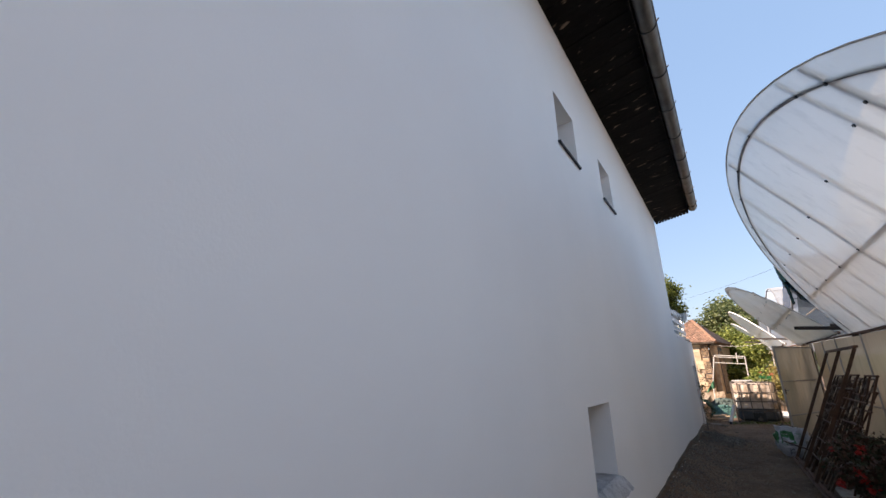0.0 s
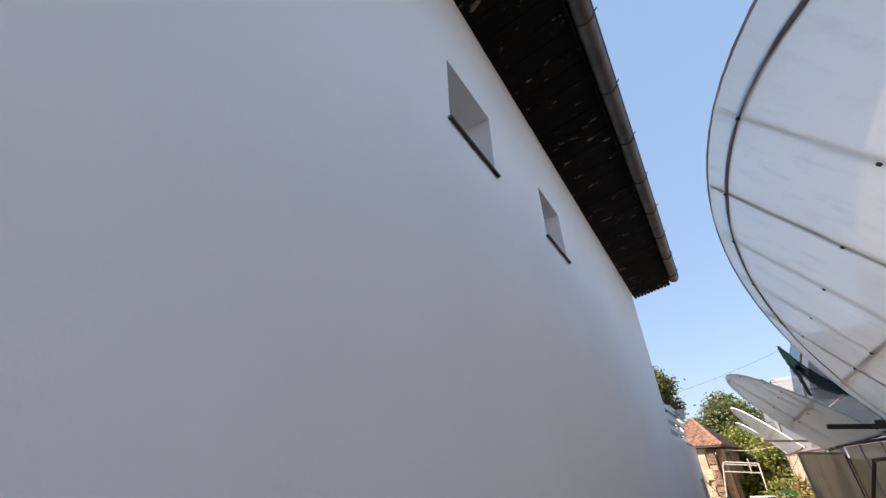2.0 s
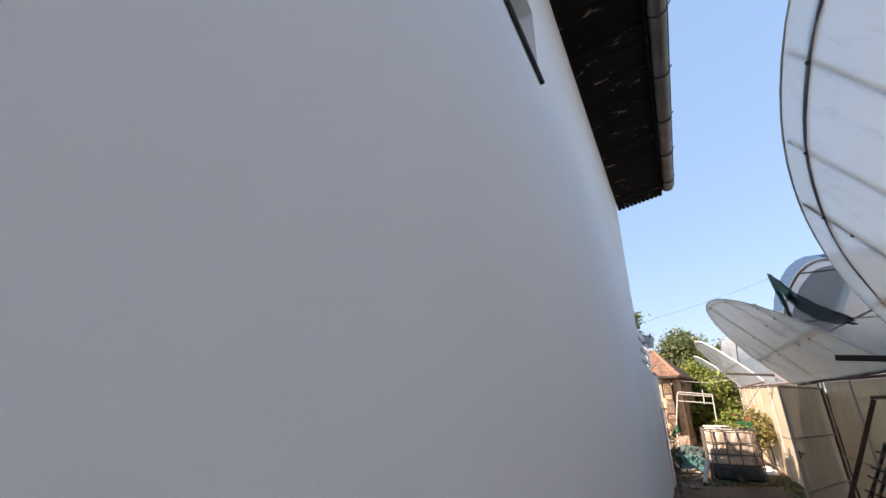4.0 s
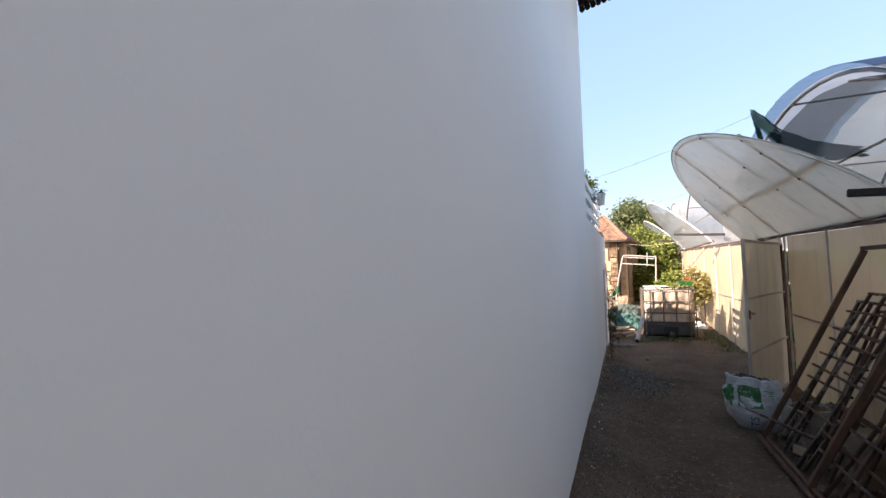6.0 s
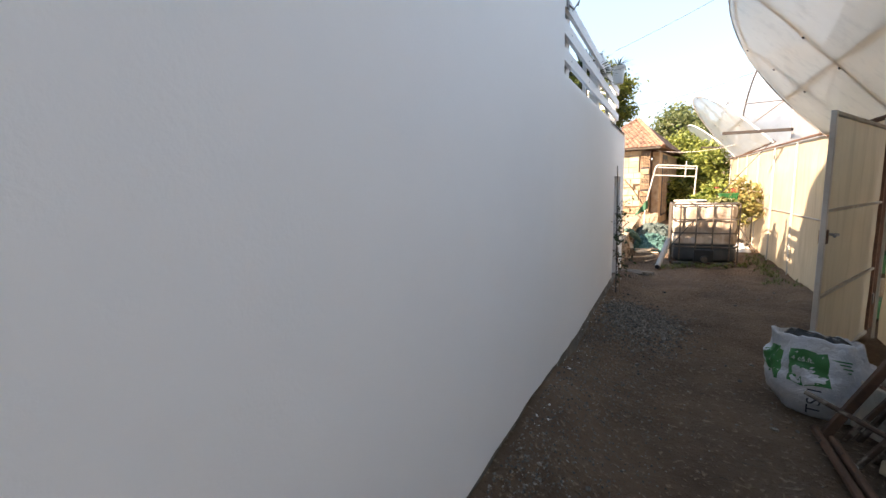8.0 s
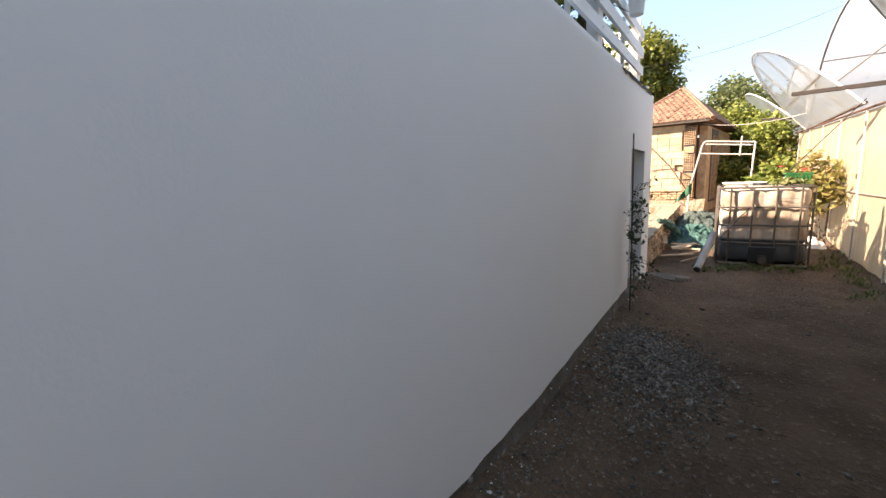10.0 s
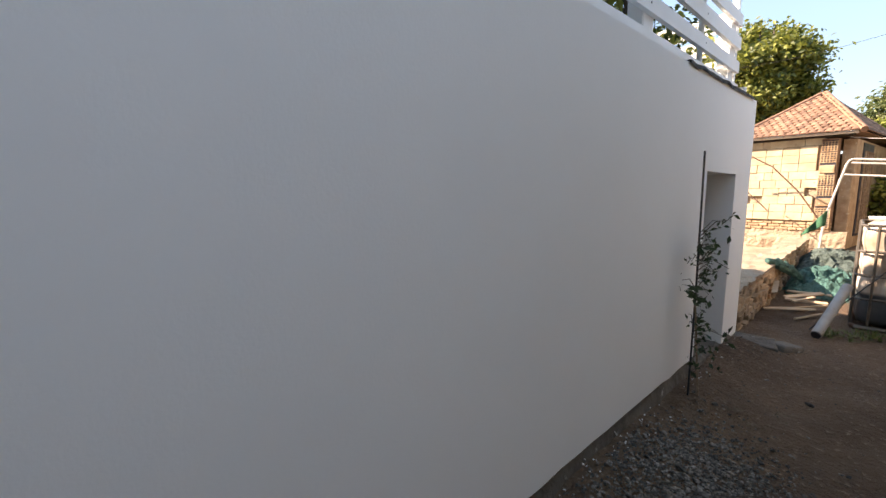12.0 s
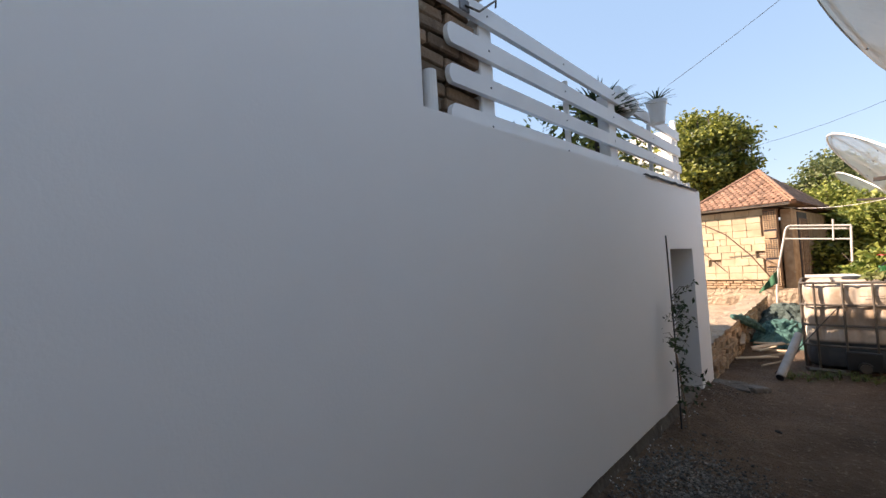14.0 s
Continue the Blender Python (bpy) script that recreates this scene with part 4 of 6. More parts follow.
def ribbon(points, width, folds, material, name, label, cat, seed):
    """A hanging strip of net with lengthwise folds."""
    r = random.Random(seed)
    bm, prev = bmesh.new(), None
    pts = [Vector(p) for p in points]
    n = 26
    for i in range(n + 1):
        t = i / n * (len(pts) - 1)
        k = min(int(t), len(pts) - 2)
        p = pts[k].lerp(pts[k + 1], t - k)
        row = []
        for j in range(folds * 2 + 1):
            u = j / (folds * 2) - 0.5
            w = width * (0.35 + 0.65 * math.sin(math.pi * min(1, 0.15 + i / n * 0.9)))
            row.append(bm.verts.new(p + Vector((0.05 * (j % 2) + 0.02 * noise.noise(Vector((i * .4, j, seed))), u * w * 0.5, u * w - 0.02 * noise.noise(Vector((i * .3, j * 2, seed)))))))
        if prev:
            for j in range(len(row) - 1):
                bm.faces.new((prev[j], prev[j + 1], row[j + 1], row[j]))
        prev = row
    return single(name, bm, material, label, cat, smooth=True)


ribbon([(2.08, 11.45, 3.84), (2.2, 10.9, 3.32), (2.28, 10.2, 2.98), (2.3, 9.3, 2.72)], 0.34, 5, NETDARK, "shade_net", "dark green shade net hanging from the tunnel hoop", "net", 4)
ribbon([(2.08, 11.47, 3.84), (2.2, 11.62, 3.45), (2.25, 11.7, 3.05)], 0.36, 4, NETDARK, "shade_net", "gathered end of dark shade net under the hoop", "net", 6)
bm, rows = bmesh.new(), []
for i in range(25):
    th = 0.75 + (math.pi - 1.35) * i / 24
    rows.append([bm.verts.new((GX0 - 0.1 + 0.24 * j + 0.03 * noise.noise(Vector((i * .6, j, 1))), 11.0 - 2.92 * math.cos(th), 2.13 + (1.73 + 0.02 * noise.noise(Vector((i * .5, j, 5)))) * math.sin(th))) for j in range(5)])
for a, b in zip(rows, rows[1:]):
    for j in range(4):
        bm.faces.new((a[j], a[j + 1], b[j + 1], b[j]))
single("tarpaulin", bm, FILM_BLUE, "blue plastic sheet folded over the tunnel front", "tarpaulin", smooth=True)

# dark net lining, widened over the whole arch to dim the bright film
bm, rows = bmesh.new(), []
for i in range(41):
    th = 0.1 + 2.9 * i / 40
    rows.append([])
    for j in range(15):
        sink = 0.94 + 0.006 * math.sin(i * 1.1 + j * 0.35) - 0.03 * math.sin(math.pi * j / 14) * (1 + math.sin(i * 0.55)) / 2
        rows[-1].append(bm.verts.new((2.5 + 0.3 * j, 11.0 - 2.85 * sink * math.cos(th), eave_z(11.0) + 1.68 * sink * math.sin(th))))
for a, b in zip(rows, rows[1:]):
    for j in range(14):
        bm.faces.new((a[j], a[j + 1], b[j + 1], b[j]))
single("shade_net", bm, GAUZE, "thin dark shade net lining the tunnel, spread wide to dim its inside", "net", smooth=True)

# ---- steel leaning on the greenhouse wall ----
frame_big = thing("iron_gate", "large rusty brown three-rail iron gate leaning on the greenhouse wall", "gate")
for y in (9.2, 8.2, 7.2):
    part("rail", bar((1.46, y + 0.14, 0.1), (2.23, y, 1.85), 0.055, 0.04), RUST, frame_big)
part("top_bar", bar((2.24, 9.24, 1.87), (2.24, 7.16, 1.87), 0.045, 0.035), RUST, frame_big)


def ladder(y0, y1, foot, top, rungs, rail_mat, rung_mat, shift, seed):
    r = random.Random(seed)
    l = thing("lattice_frame", "rusty ladder-like steel lattice leaning on the wall", "frame", group="steel lattices")
    lo = lambda y: Vector((foot, y + shift, 0.12))
    hi = lambda y: Vector((2.27, y, top))
    for y in (y0, (y0 + y1) / 2 + 0.05, y1):
        part("rail", bar(lo(y), hi(y), 0.028, 0.022), rail_mat, l)
    for f in rungs:
        a, b = lo(y0 + 0.14).lerp(hi(y0 + 0.14), f), lo(y1 - 0.16).lerp(hi(y1 - 0.16), f + r.uniform(-0.02, 0.02))
        part("rung", tubes([a + Vector((-0.02, 0, 0)), b + Vector((-0.02, 0, 0))], 0.011, 7), rung_mat, l)
    part("top_bar", bar(hi(y0 + 0.02), hi(y1 - 0.02), 0.028, 0.022), rail_mat, l)
    return l


ladder(9.45, 8.95, 1.62, 1.40, (0.22, 0.45, 0.62, 0.8), RUSTPAINT, RUST, -0.1, 1)
ladder(8.95, 8.35, 1.66, 1.44, (0.18, 0.36, 0.55, 0.78), RUST, RUST, -0.15, 2)
ladder(8.6, 7.75, 1.56, 1.38, (0.25, 0.42, 0.6, 0.84), RUST, RUST, 0.1, 3)
ladder(7.9, 7.2, 1.72, 1.46, (0.2, 0.4, 0.66, 0.86), RUSTPAINT, RUST, 0.0, 4)
ladder(7.3, 6.75, 1.75, 1.5, (0.3, 0.5, 0.7), RUST, RUST, 0.05, 5)
ladder(9.15, 8.55, 1.86, 1.34, (0.3, 0.5, 0.72, 0.9), RUST, RUSTPAINT, 0.12, 6)
ladder(8.3, 7.5, 1.84, 1.42, (0.22, 0.38, 0.58, 0.76, 0.92), RUST, RUST, -0.18, 7)
ladder(7.75, 7.0, 1.6, 1.3, (0.2, 0.46, 0.68, 0.9), RUST, RUST, 0.1, 8)
ladder(9.25, 8.7, 1.54, 1.48, (0.3, 0.52, 0.7, 0.88), RUSTPAINT, RUST, 0.06, 9)
ladder(8.45, 7.7, 1.5, 1.5, (0.18, 0.34, 0.52, 0.7, 0.86), RUST, RUSTPAINT, -0.06, 10)
ladder(7.55, 6.85, 1.52, 1.46, (0.24, 0.42, 0.6, 0.8), RUSTPAINT, RUST, 0.08, 11)

for dx, dy in ((0, 0), (0.055, -0.1)):
    single("steel_tube", tubes([(1.43 + dx, 9.36 + dy, 0.155), (1.45 + dx, 7.9, 0.16), (1.49 + dx, 6.2, 0.155)], 0.02, 9), RUST, "thin rusty steel tube lying on the ground", "tube", group="tubes on the ground")
single("steel_tube", tubes([(1.34, 9.22, 0.42), (1.75, 8.9, 0.3), (2.2, 8.5, 0.2)], 0.014, 8), RUSTPAINT, "peeling white steel rod through the lattices", "tube")

# boxes and blocks behind the lattices
def foam_box(m, size, label):
    """An open box with thick foam walls and earth inside."""
    bx = thing("foam_box", label, "box", m, "foam boxes")
    w, d, h = size
    part("base", boxes((0, 0, 0.015), (w - 0.02, d - 0.02, 0.03), None, 0.004), FOAM, bx)
    for s in (-1, 1):
        part("side", boxes((s * (w / 2 - 0.015), 0, h / 2), (0.03, d, h), None, 0.008, 2), FOAM, bx)
        part("side", boxes((0, s * (d / 2 - 0.015), h / 2), (w - 0.06, 0.03, h - 0.004), None, 0.008, 2), FOAM, bx)
    bm = bmesh.new()
    for v in bmesh.ops.create_grid(bm, x_segments=14, y_segments=14, size=0.5)["verts"]:
        v.co = Vector((v.co.x * (w - 0.065), v.co.y * (d - 0.065), h * 0.86 + 0.03 * noise.noise(v.co * 9)))
    part("soil", bm, DIRT, bx, "dry brown earth", smooth=True)
    return bx


foam_box(pose(1.9, 9.52, 0.11, 0, 0, 24), (0.42, 0.3, 0.3), "grimy white foam box filled with earth")
foam_box(pose(2.12, 9.1, 0.11, 0, 0, -10), (0.34, 0.28, 0.28), "scuffed white foam box with earth in it")
for m in (pose(1.95, 8.62, 0.22, 0, 0, 15), pose(2.12, 8.2, 0.22, 0, 3, -8), pose(1.98, 8.6, 0.42, 2, 0, 30)):
    bb = thing("concrete_block", "pale yellowish building block on the ground", "block", m, "building blocks")
    part("block", boxes((0, 0, 0), (0.38, 0.19, 0.19), None, 0.008), PALEBLOCK, bb)
for m in (pose(1.72, 9.05, 0.16, 0, 10, 40), pose(1.8, 8.9, 0.17, 12, 0, 70)):
    hb = thing("hollow_brick", "pale perforated brick lying among the frames", "brick", m, "loose bricks")
    part("body", boxes((0, 0, 0), (0.24, 0.115, 0.07), None, 0.004), PALEBLOCK, hb)
    # flat near-black squares stand in for the shade inside the holes
    hole_shade = mesh_of(boxes((0, 0, 0.0355), (0.022, 0.022, 0.004)), "hole_shade", INK_AND_SHADE)
    for i in range(5):
        for j in range(3):
            o = new("hole_shade", hole_shade)
            o.parent, o.matrix_local = hb, pose(-0.088 + i * 0.044, -0.035 + j * 0.035, 0)


# ---- the growing-mix sack ----
def sack():
    s = thing("growing_mix_sack", "half-emptied white sack of growing mix, green label, top folded open", "sack", pose(1.55, 9.74, 0.11, 0, 0, -14))
    W, D, Hs = 0.275, 0.215, 0.47

    def surf(phi, t, k=1.0):
        c, q = math.cos(phi), math.sin(phi)
        e = 0.72
        swell = 0.76 + 0.22 * math.sin(math.pi * min(1, t * 0.95 + 0.08)) - 0.12 * smooth(0.25, 0.0, t)
        x = W * swell * math.copysign(abs(q) ** e, q)
        y = -D * swell * math.copysign(abs(c) ** e, c)
        w = 0.035 * noise.noise(Vector((math.sin(phi) * 2.2, math.cos(phi) * 2.2, t * 4))) + 0.05 * (abs(noise.noise(Vector((math.sin(phi) * 3.4 + t * 2, math.cos(phi) * 3.4, t * 5)))) - 0.2)
        crease = abs(noise.noise(Vector((math.sin(phi) * 5 + 3, math.cos(phi) * 5 - t * 6, t * 3)))) + 0.6 * abs(noise.noise(Vector((math.sin(phi) * 9 - t * 7, math.cos(phi) * 9, t * 6 + 2))))
        w += 0.032 * (0.35 - crease)
        lean = 0.05 * t
        return Vector(((x * (1 + w * 2.4)) * k - lean, (y * (1 + w * 2.4)) * k, Hs * t * (1 + 0.06 * math.sin(phi + 2.0)) + w * 0.6))

    def patch(p0, p1, t0, t1, k, n=10, m=10, cut=None):
        bm = bmesh.new()
        g = [[bm.verts.new(surf(p0 + (p1 - p0) * i / n, t0 + (t1 - t0) * j / m, k)) for j in range(m + 1)] for i in range(n + 1)]
        for i in range(n):
            for j in range(m):
                if cut is None or cut((i + .5) / n, (j + .5) / m):
                    bm.faces.new((g[i][j], g[i + 1][j], g[i + 1][j + 1], g[i][j + 1]))
        for v in [v for v in bm.verts if not v.link_faces]:
            bm.verts.remove(v)
        return bm

    bm = bmesh.new()
    N, M = 64, 26
    ring = [[bm.verts.new(surf(2 * math.pi * i / N, j / M)) for i in range(N)] for j in range(M + 1)]
    inner = [[bm.verts.new(surf(2 * math.pi * i / N, 1.0 - 0.18 * j, 0.93 - 0.05 * j) + Vector((0, 0, 0.006))) for i in range(N)] for j in range(3)]
    rows = ring + inner
    for a, b in zip(rows, rows[1:]):
        for i in range(N):
            bm.faces.new((a[i], a[(i + 1) % N], b[(i + 1) % N], b[i]))
    bm.faces.new(ring[0][::-1])
    part("sack", bm, SACK, s, smooth=True)
    bm = bmesh.new()
    rim = [bm.verts.new(surf(2 * math.pi * i / 40, 0.9, 0.86) + Vector((0, 0, 0.03 * noise.noise(Vector((i, 2, 0)))))) for i in range(40)]
    mid = [bm.verts.new(surf(2 * math.pi * i / 40, 1.0, 0.55) + Vector((0, 0, 0.015 + 0.035 * noise.noise(Vector((i * .7, 7, 0)))))) for i in range(40)]
    top = bm.verts.new((0, 0, 0.485))
    for i in range(40):
        bm.faces.new((rim[i], rim[(i + 1) % 40], mid[(i + 1) % 40], mid[i]))
        bm.faces.new((mid[i], mid[(i + 1) % 40], top))
    part("lining", bm, BLACK, s, "black plastic lining bunched in the mouth")
    lab = part("label", patch(-0.42, 0.12, 0.44, 0.86, 1.012), SACKGREEN, s, "green printed panel", smooth=True)

    def clover(u, v):
        lobes = ((0.3, 0.36), (0.56, 0.34), (0.78, 0.22), (0.25, 0.14), (0.62, 0.1))
        return any((u - a) ** 2 + (v - b) ** 2 < 0.026 for a, b in lobes)

    part("leaf_mark", patch(-0.40, 0.10, 0.45, 0.85, 1.02, 26, 26, clover), SACK, lab, "white leaf shape")
    part("side_print", patch(-1.35, -0.62, 0.36, 0.86, 1.012, 12, 12, lambda u, v: v > 0.55 - u * 0.5 and v < 1.3 - u * 0.4), SACKGREEN, s, smooth=True)
    c = surf(-0.14, 0.78, 1.14)
    lettering("lettering", "4 cu.ft.", 0.04, SACK, s, Matrix.Translation(c) @ pose(0, 0, 0, 90, 0, -4), "white words on the green panel")
    c = surf(-0.02, 0.27, 1.16)
    lettering("lettering", "TS 1", 0.095, INK_AND_SHADE, s, Matrix.Translation(c) @ pose(0, 0, 0, 90, -90, 0), "dark letters printed upright")
    for q in range(4):
        cc = surf(0.34, 0.8 - q * 0.035, 1.02)
        part("print_line", boxes(cc, (0.09 - 0.015 * (q % 2), 0.003, 0.007)), SACKGREEN, s)
    return s


sack()


# ---- water tank ----
def water_tank():
    t = thing("water_tank", "grimy caged plastic water tank, a third full of dark water", "tank", pose(0.738, 15.02, 0.1, 0, 0, 2))
    W, D, H = 1.02, 1.12, 1.14
    hoops = (0.08, 0.36, 0.61, 0.86, 1.13)
    bm, rings = bmesh.new(), []
    for k in range(49):
        z = 0.075 + 1.065 * k / 48
        swell = 0.0
        for lo_, hi_ in zip(hoops, hoops[1:]):
            if lo_ <= z < hi_:
                swell = math.sin(math.pi * (z - lo_) / (hi_ - lo_)) ** 0.6
        shut = 0.05 * (smooth(0.12, 0.075, z) + smooth(1.08, 1.14, z))
        ring = []
        for q in range(96):
            a = 2 * math.pi * q / 96
            c, d = math.cos(a), math.sin(a)
            rad = (abs(c) ** 9 + abs(d) ** 9) ** (-1 / 9)
            u = c * rad
            wave = abs(math.sin(math.pi * 1.5 * (c if abs(d) > abs(c) else d) * rad)) ** 0.5
            off = -0.04 + 0.034 * swell * wave - shut
            ring.append(bm.verts.new((W / 2 + c * rad * (W / 2 + off), D / 2 + d * rad * (D / 2 + off), z)))
        rings.append(ring)
    for a, b in zip(rings, rings[1:]):
        for q in range(96):
            bm.faces.new((a[q], a[(q + 1) % 96], b[(q + 1) % 96], b[q]))
    bm.faces.new(rings[0][::-1])
    bm.faces.new(rings[-1])
    part("bottle", bm, TANK, t, "milky plastic bottle stained brown above the water", smooth=True)
    part("lid", revolve(bmesh.new(), [(0.11, 0), (0.11, 0.05), (0.09, 0.06)], 20, pose(W / 2, D / 2, H - 0.02)), BLACK, t)

    def loop(z, r, mat_, grow=0.0):
        g = grow
        c = 0.05
        pts = [(c - g, -g), (W - c + g, -g), (W + g, c - g), (W + g, D - c + g), (W - c + g, D + g), (c - g, D + g), (-g, D - c + g), (-g, c - g), (c - g, -g)]
        return part("hoop", tubes([(x, y, z) for x, y in pts], r, 8), mat_, t)

    for z in (0.36, 0.61, 0.86):
        loop(z, 0.014, GALV)
    loop(1.13, 0.014, GALV)
    loop(0.06, 0.02, RUST)
    for k in range(4):
        x = W * (0.12 + 0.25 * k)
        for y in (-0.008, D + 0.008):
            part("upright", tubes([(x, y, 0.05), (x, y, 1.13)], 0.012, 8), GALV, t)
    for k in range(5):
        y = 0.08 + (D - 0.16) * k / 4
        for x in (-0.008, W + 0.008):
            part("upright", tubes([(x, y, 0.05), (x, y, 1.13)], 0.013, 8), GALV, t)
    for x in (0.12, W - 0.12):
        part("skid", boxes((x, D / 2, 0.02), (0.12, D, 0.06), None, 0.01), RUST, t)
    part("base_frame", tubes([(0.02, -0.02, 0.06), (0.33, -0.02, 0.06), (0.39, -0.02, 0.02), (0.63, -0.02, 0.02), (0.69, -0.02, 0.06), (W - 0.02, -0.02, 0.06)], 0.024, 8), GALV, t)
    v = part("valve", revolve(bmesh.new(), [(0.075, 0), (0.075, 0.03), (0.05, 0.03), (0.05, 0.12), (0.062, 0.12), (0.062, 0.17), (0.04, 0.17)], 20, pose(0.51, 0.02, 0.15, 90)), BLACK, t, "black outlet valve")
    part("cap", revolve(bmesh.new(), [(0.03, 0.165), (0.05, 0.168), (0.05, 0.185), (0.03, 0.185)], 18, pose(0.51, 0.02, 0.15, 90)), GALV, v)
    # black box in place of a hollow: the shade around the valve
    part("recess_shade", boxes((0.51, 0.004, 0.2), (0.3, 0.06, 0.22), None, 0.008), BLACK, t)
    for q in range(2):
        part("wire", tubes([(0.52, -0.012, 0.97 - q * 0.09), (0.86, -0.012, 0.975 - q * 0.09)], 0.0025, 5), GALV, t)
    for x in (0.3, 0.75):
        part("top_bar", tubes([(x, -0.01, 1.15), (x, D + 0.01, 1.15)], 0.012, 8), GALV, t)
    return t


water_tank()
for k, (a, b) in enumerate((((0.76, 15.7, 1.273), (1.3, 15.72, 1.273)), ((0.76, 15.85, 1.273), (1.28, 15.87, 1.273)), ((0.75, 16.0, 1.273), (1.26, 16.02, 1.273)))):
    single("white_tube", tubes([a, b], 0.016, 10), PVC_OLD, "white plastic tube lying across the tank top", "tube", group="tubes on the tank")
planter = thing("planter", "ribbed green plastic balcony planter on the tank", "planter", pose(1.6, 15.38, 1.25, 0, 0, 4))
bm = bmesh.new()
vs = []
for z, s in ((0, 0.82), (0.14, 0.98), (0.14, 1.04), (0.16, 1.04), (0.16, 0.95), (0.12, 0.93)):
    vs.append([bm.verts.new((x * s, y * s, z)) for x, y in ((-0.14, -0.08), (0.14, -0.08), (0.14, 0.08), (-0.14, 0.08))])
for a, b in zip(vs, vs[1:]):
    for q in range(4):
        bm.faces.new((a[q], a[(q + 1) % 4], b[(q + 1) % 4], b[q]))
bm.faces.new(vs[0][::-1])
bm.faces.new(vs[-1])
part("trough", bm, GREENPOT, planter)
for q in range(7):
    part("ridge", boxes((-0.11 + q * 0.037, -0.077, 0.07), (0.008, 0.012, 0.12)), GREENPOT, planter)
rng = random.Random(12)
sp = thing("spill_plant", "bright yellow-green succulent spilling over the tank edge", "plant")
part("stem", tubes([(1.5, 15.34, 1.26), (1.48, 15.2, 1.27)], 0.01, 5), BARK, sp)
lv = new("leaves", leaves_mesh("leaves", [(rng.gauss(1.48, .1), rng.gauss(15.2, .05), 1.27 + abs(rng.gauss(0, .03))) for _ in range(110)], 0.055, GRASS, rng))
lv.parent = sp

# drainpipe resting on the tank, wire, planks, net heap
pipe = bmesh.new()
tube(pipe, [(0.53, 14.3, 0.185), (0.61, 14.64, 0.385), (0.685, 14.96, 0.585)], 0.045, 20)
single("drain_pipe", pipe, PIPE_SHADED, "dusty drainpipe leaning beside the tank, greyed as if in its shade", "pipe", smooth=False)
# a near-black disc paints the shade inside the pipe end
part("mouth", tubes([(0.527, 14.287, 0.178), (0.53, 14.298, 0.183)], 0.039, 18), INK_AND_SHADE, bpy.data.objects["drain_pipe"])
single("wire", tubes([(2.28, 15.9, 2.35), (1.0, 15.0, 0.85), (0.45, 14.62, 0.14)], 0.006, 6), BLACK, "dark wire running down across the tank", "wire")
rng = random.Random(17)
for x0, y0, x1, y1, z, w in ((0.02, 14.9, 0.44, 15.2, 0.10, 0.04), (0.12, 15.55, 0.52, 15.6, 0.13, 0.05), (0.1, 15.75, 0.42, 16.25, 0.1, 0.06),
                             (0.2, 15.3, 0.5, 15.75, 0.06, 0.045), (-0.02, 15.9, 0.06, 15.2, 0.28, 0.06), (0.24, 15.2, 0.38, 15.7, 0.17, 0.035),
                             (0.05, 16.3, 0.5, 16.4, 0.05, 0.07), (0.3, 14.9, 0.5, 15.35, 0.04, 0.03), (0.0, 15.3, 0.3, 15.5, 0.03, 0.05)):
    p = Vector((x0, y0, ground_z(x0, y0) + z))
    q = Vector((x1, y1, ground_z(x1, y1) + z * 0.8 + 0.02))
    single("plank", bar(p, q, w, 0.018, rng.uniform(-20, 20)), SPLINT, "split offcut of pale wood on a scrap heap", "plank", group="scrap wood")


def heap(x0, y0, rx, ry, top, material, label, seed):
    """Crumpled netting thrown on the ground, in sharp overlapping folds."""
    bm = bmesh.new()
    for v in bmesh.ops.create_grid(bm, x_segments=90, y_segments=110, size=1)["verts"]:
        u, w = v.co.x, v.co.y
        x, y = x0 + u * rx, y0 + w * ry
        h = max(0.0, 1 - abs(u) ** 3) ** 0.6 * max(0.0, 1 - w * w) ** 0.6
        p = Vector((x * 3.2 + seed, y * 2.1, 0))
        p += Vector((noise.noise(p * 1.7), noise.noise(p * 1.7 + Vector((5, 0, 0))), 0)) * 0.7
        fold = 1 - abs(noise.noise(p * 1.1)) * 2
        fine = 1 - abs(noise.noise(p * 2.7 + Vector((3, 3, 0)))) * 2
        z = ground_z(x, y) - 0.03 + h * (top + 0.1 * fold + 0.07 * fine)
        v.co = Vector((x + 0.07 * noise.noise(p * 2 + Vector((9, 0, 0))), y + 0.07 * noise.noise(p * 2 + Vector((0, 9, 0))), z))
    return single("shade_net", bm, material, label, "net", smooth=True)


heap(0.34, 17.0, 0.36, 0.7, 0.12, NETGREEN, "crumpled teal shade netting on the ground", 1)
heap(0.36, 18.1, 0.4, 0.9, 0.16, NETGREY, "heap of faded grey-green shade netting", 4)
bm, rows = bmesh.new(), []
for i in range(40):
    t = i / 39
    c = Vector((-0.1, 15.6, 0.70)).lerp(Vector((0.12, 16.9, 0.3)), t) + Vector((0, 0, 0.16 * t * (1 - t)))
    r = 0.012 + 0.05 * math.sin(math.pi * min(1, t * 0.75 + 0.1))
    rows.append([bm.verts.new(c + Vector((r * (1 + 0.6 * noise.noise(Vector((t * 9, k, 0)))) * math.cos(k * 0.785), 0, 1.2 * r * (1 + 0.6 * noise.noise(Vector((t * 9, k, 5)))) * math.sin(k * 0.785)))) for k in range(8)])
for a, b in zip(rows, rows[1:]):
    for k in range(8):
        bm.faces.new((a[k], a[(k + 1) % 8], b[(k + 1) % 8], b[k]))
bm.faces.new(rows[0][::-1])
bm.faces.new(rows[-1])
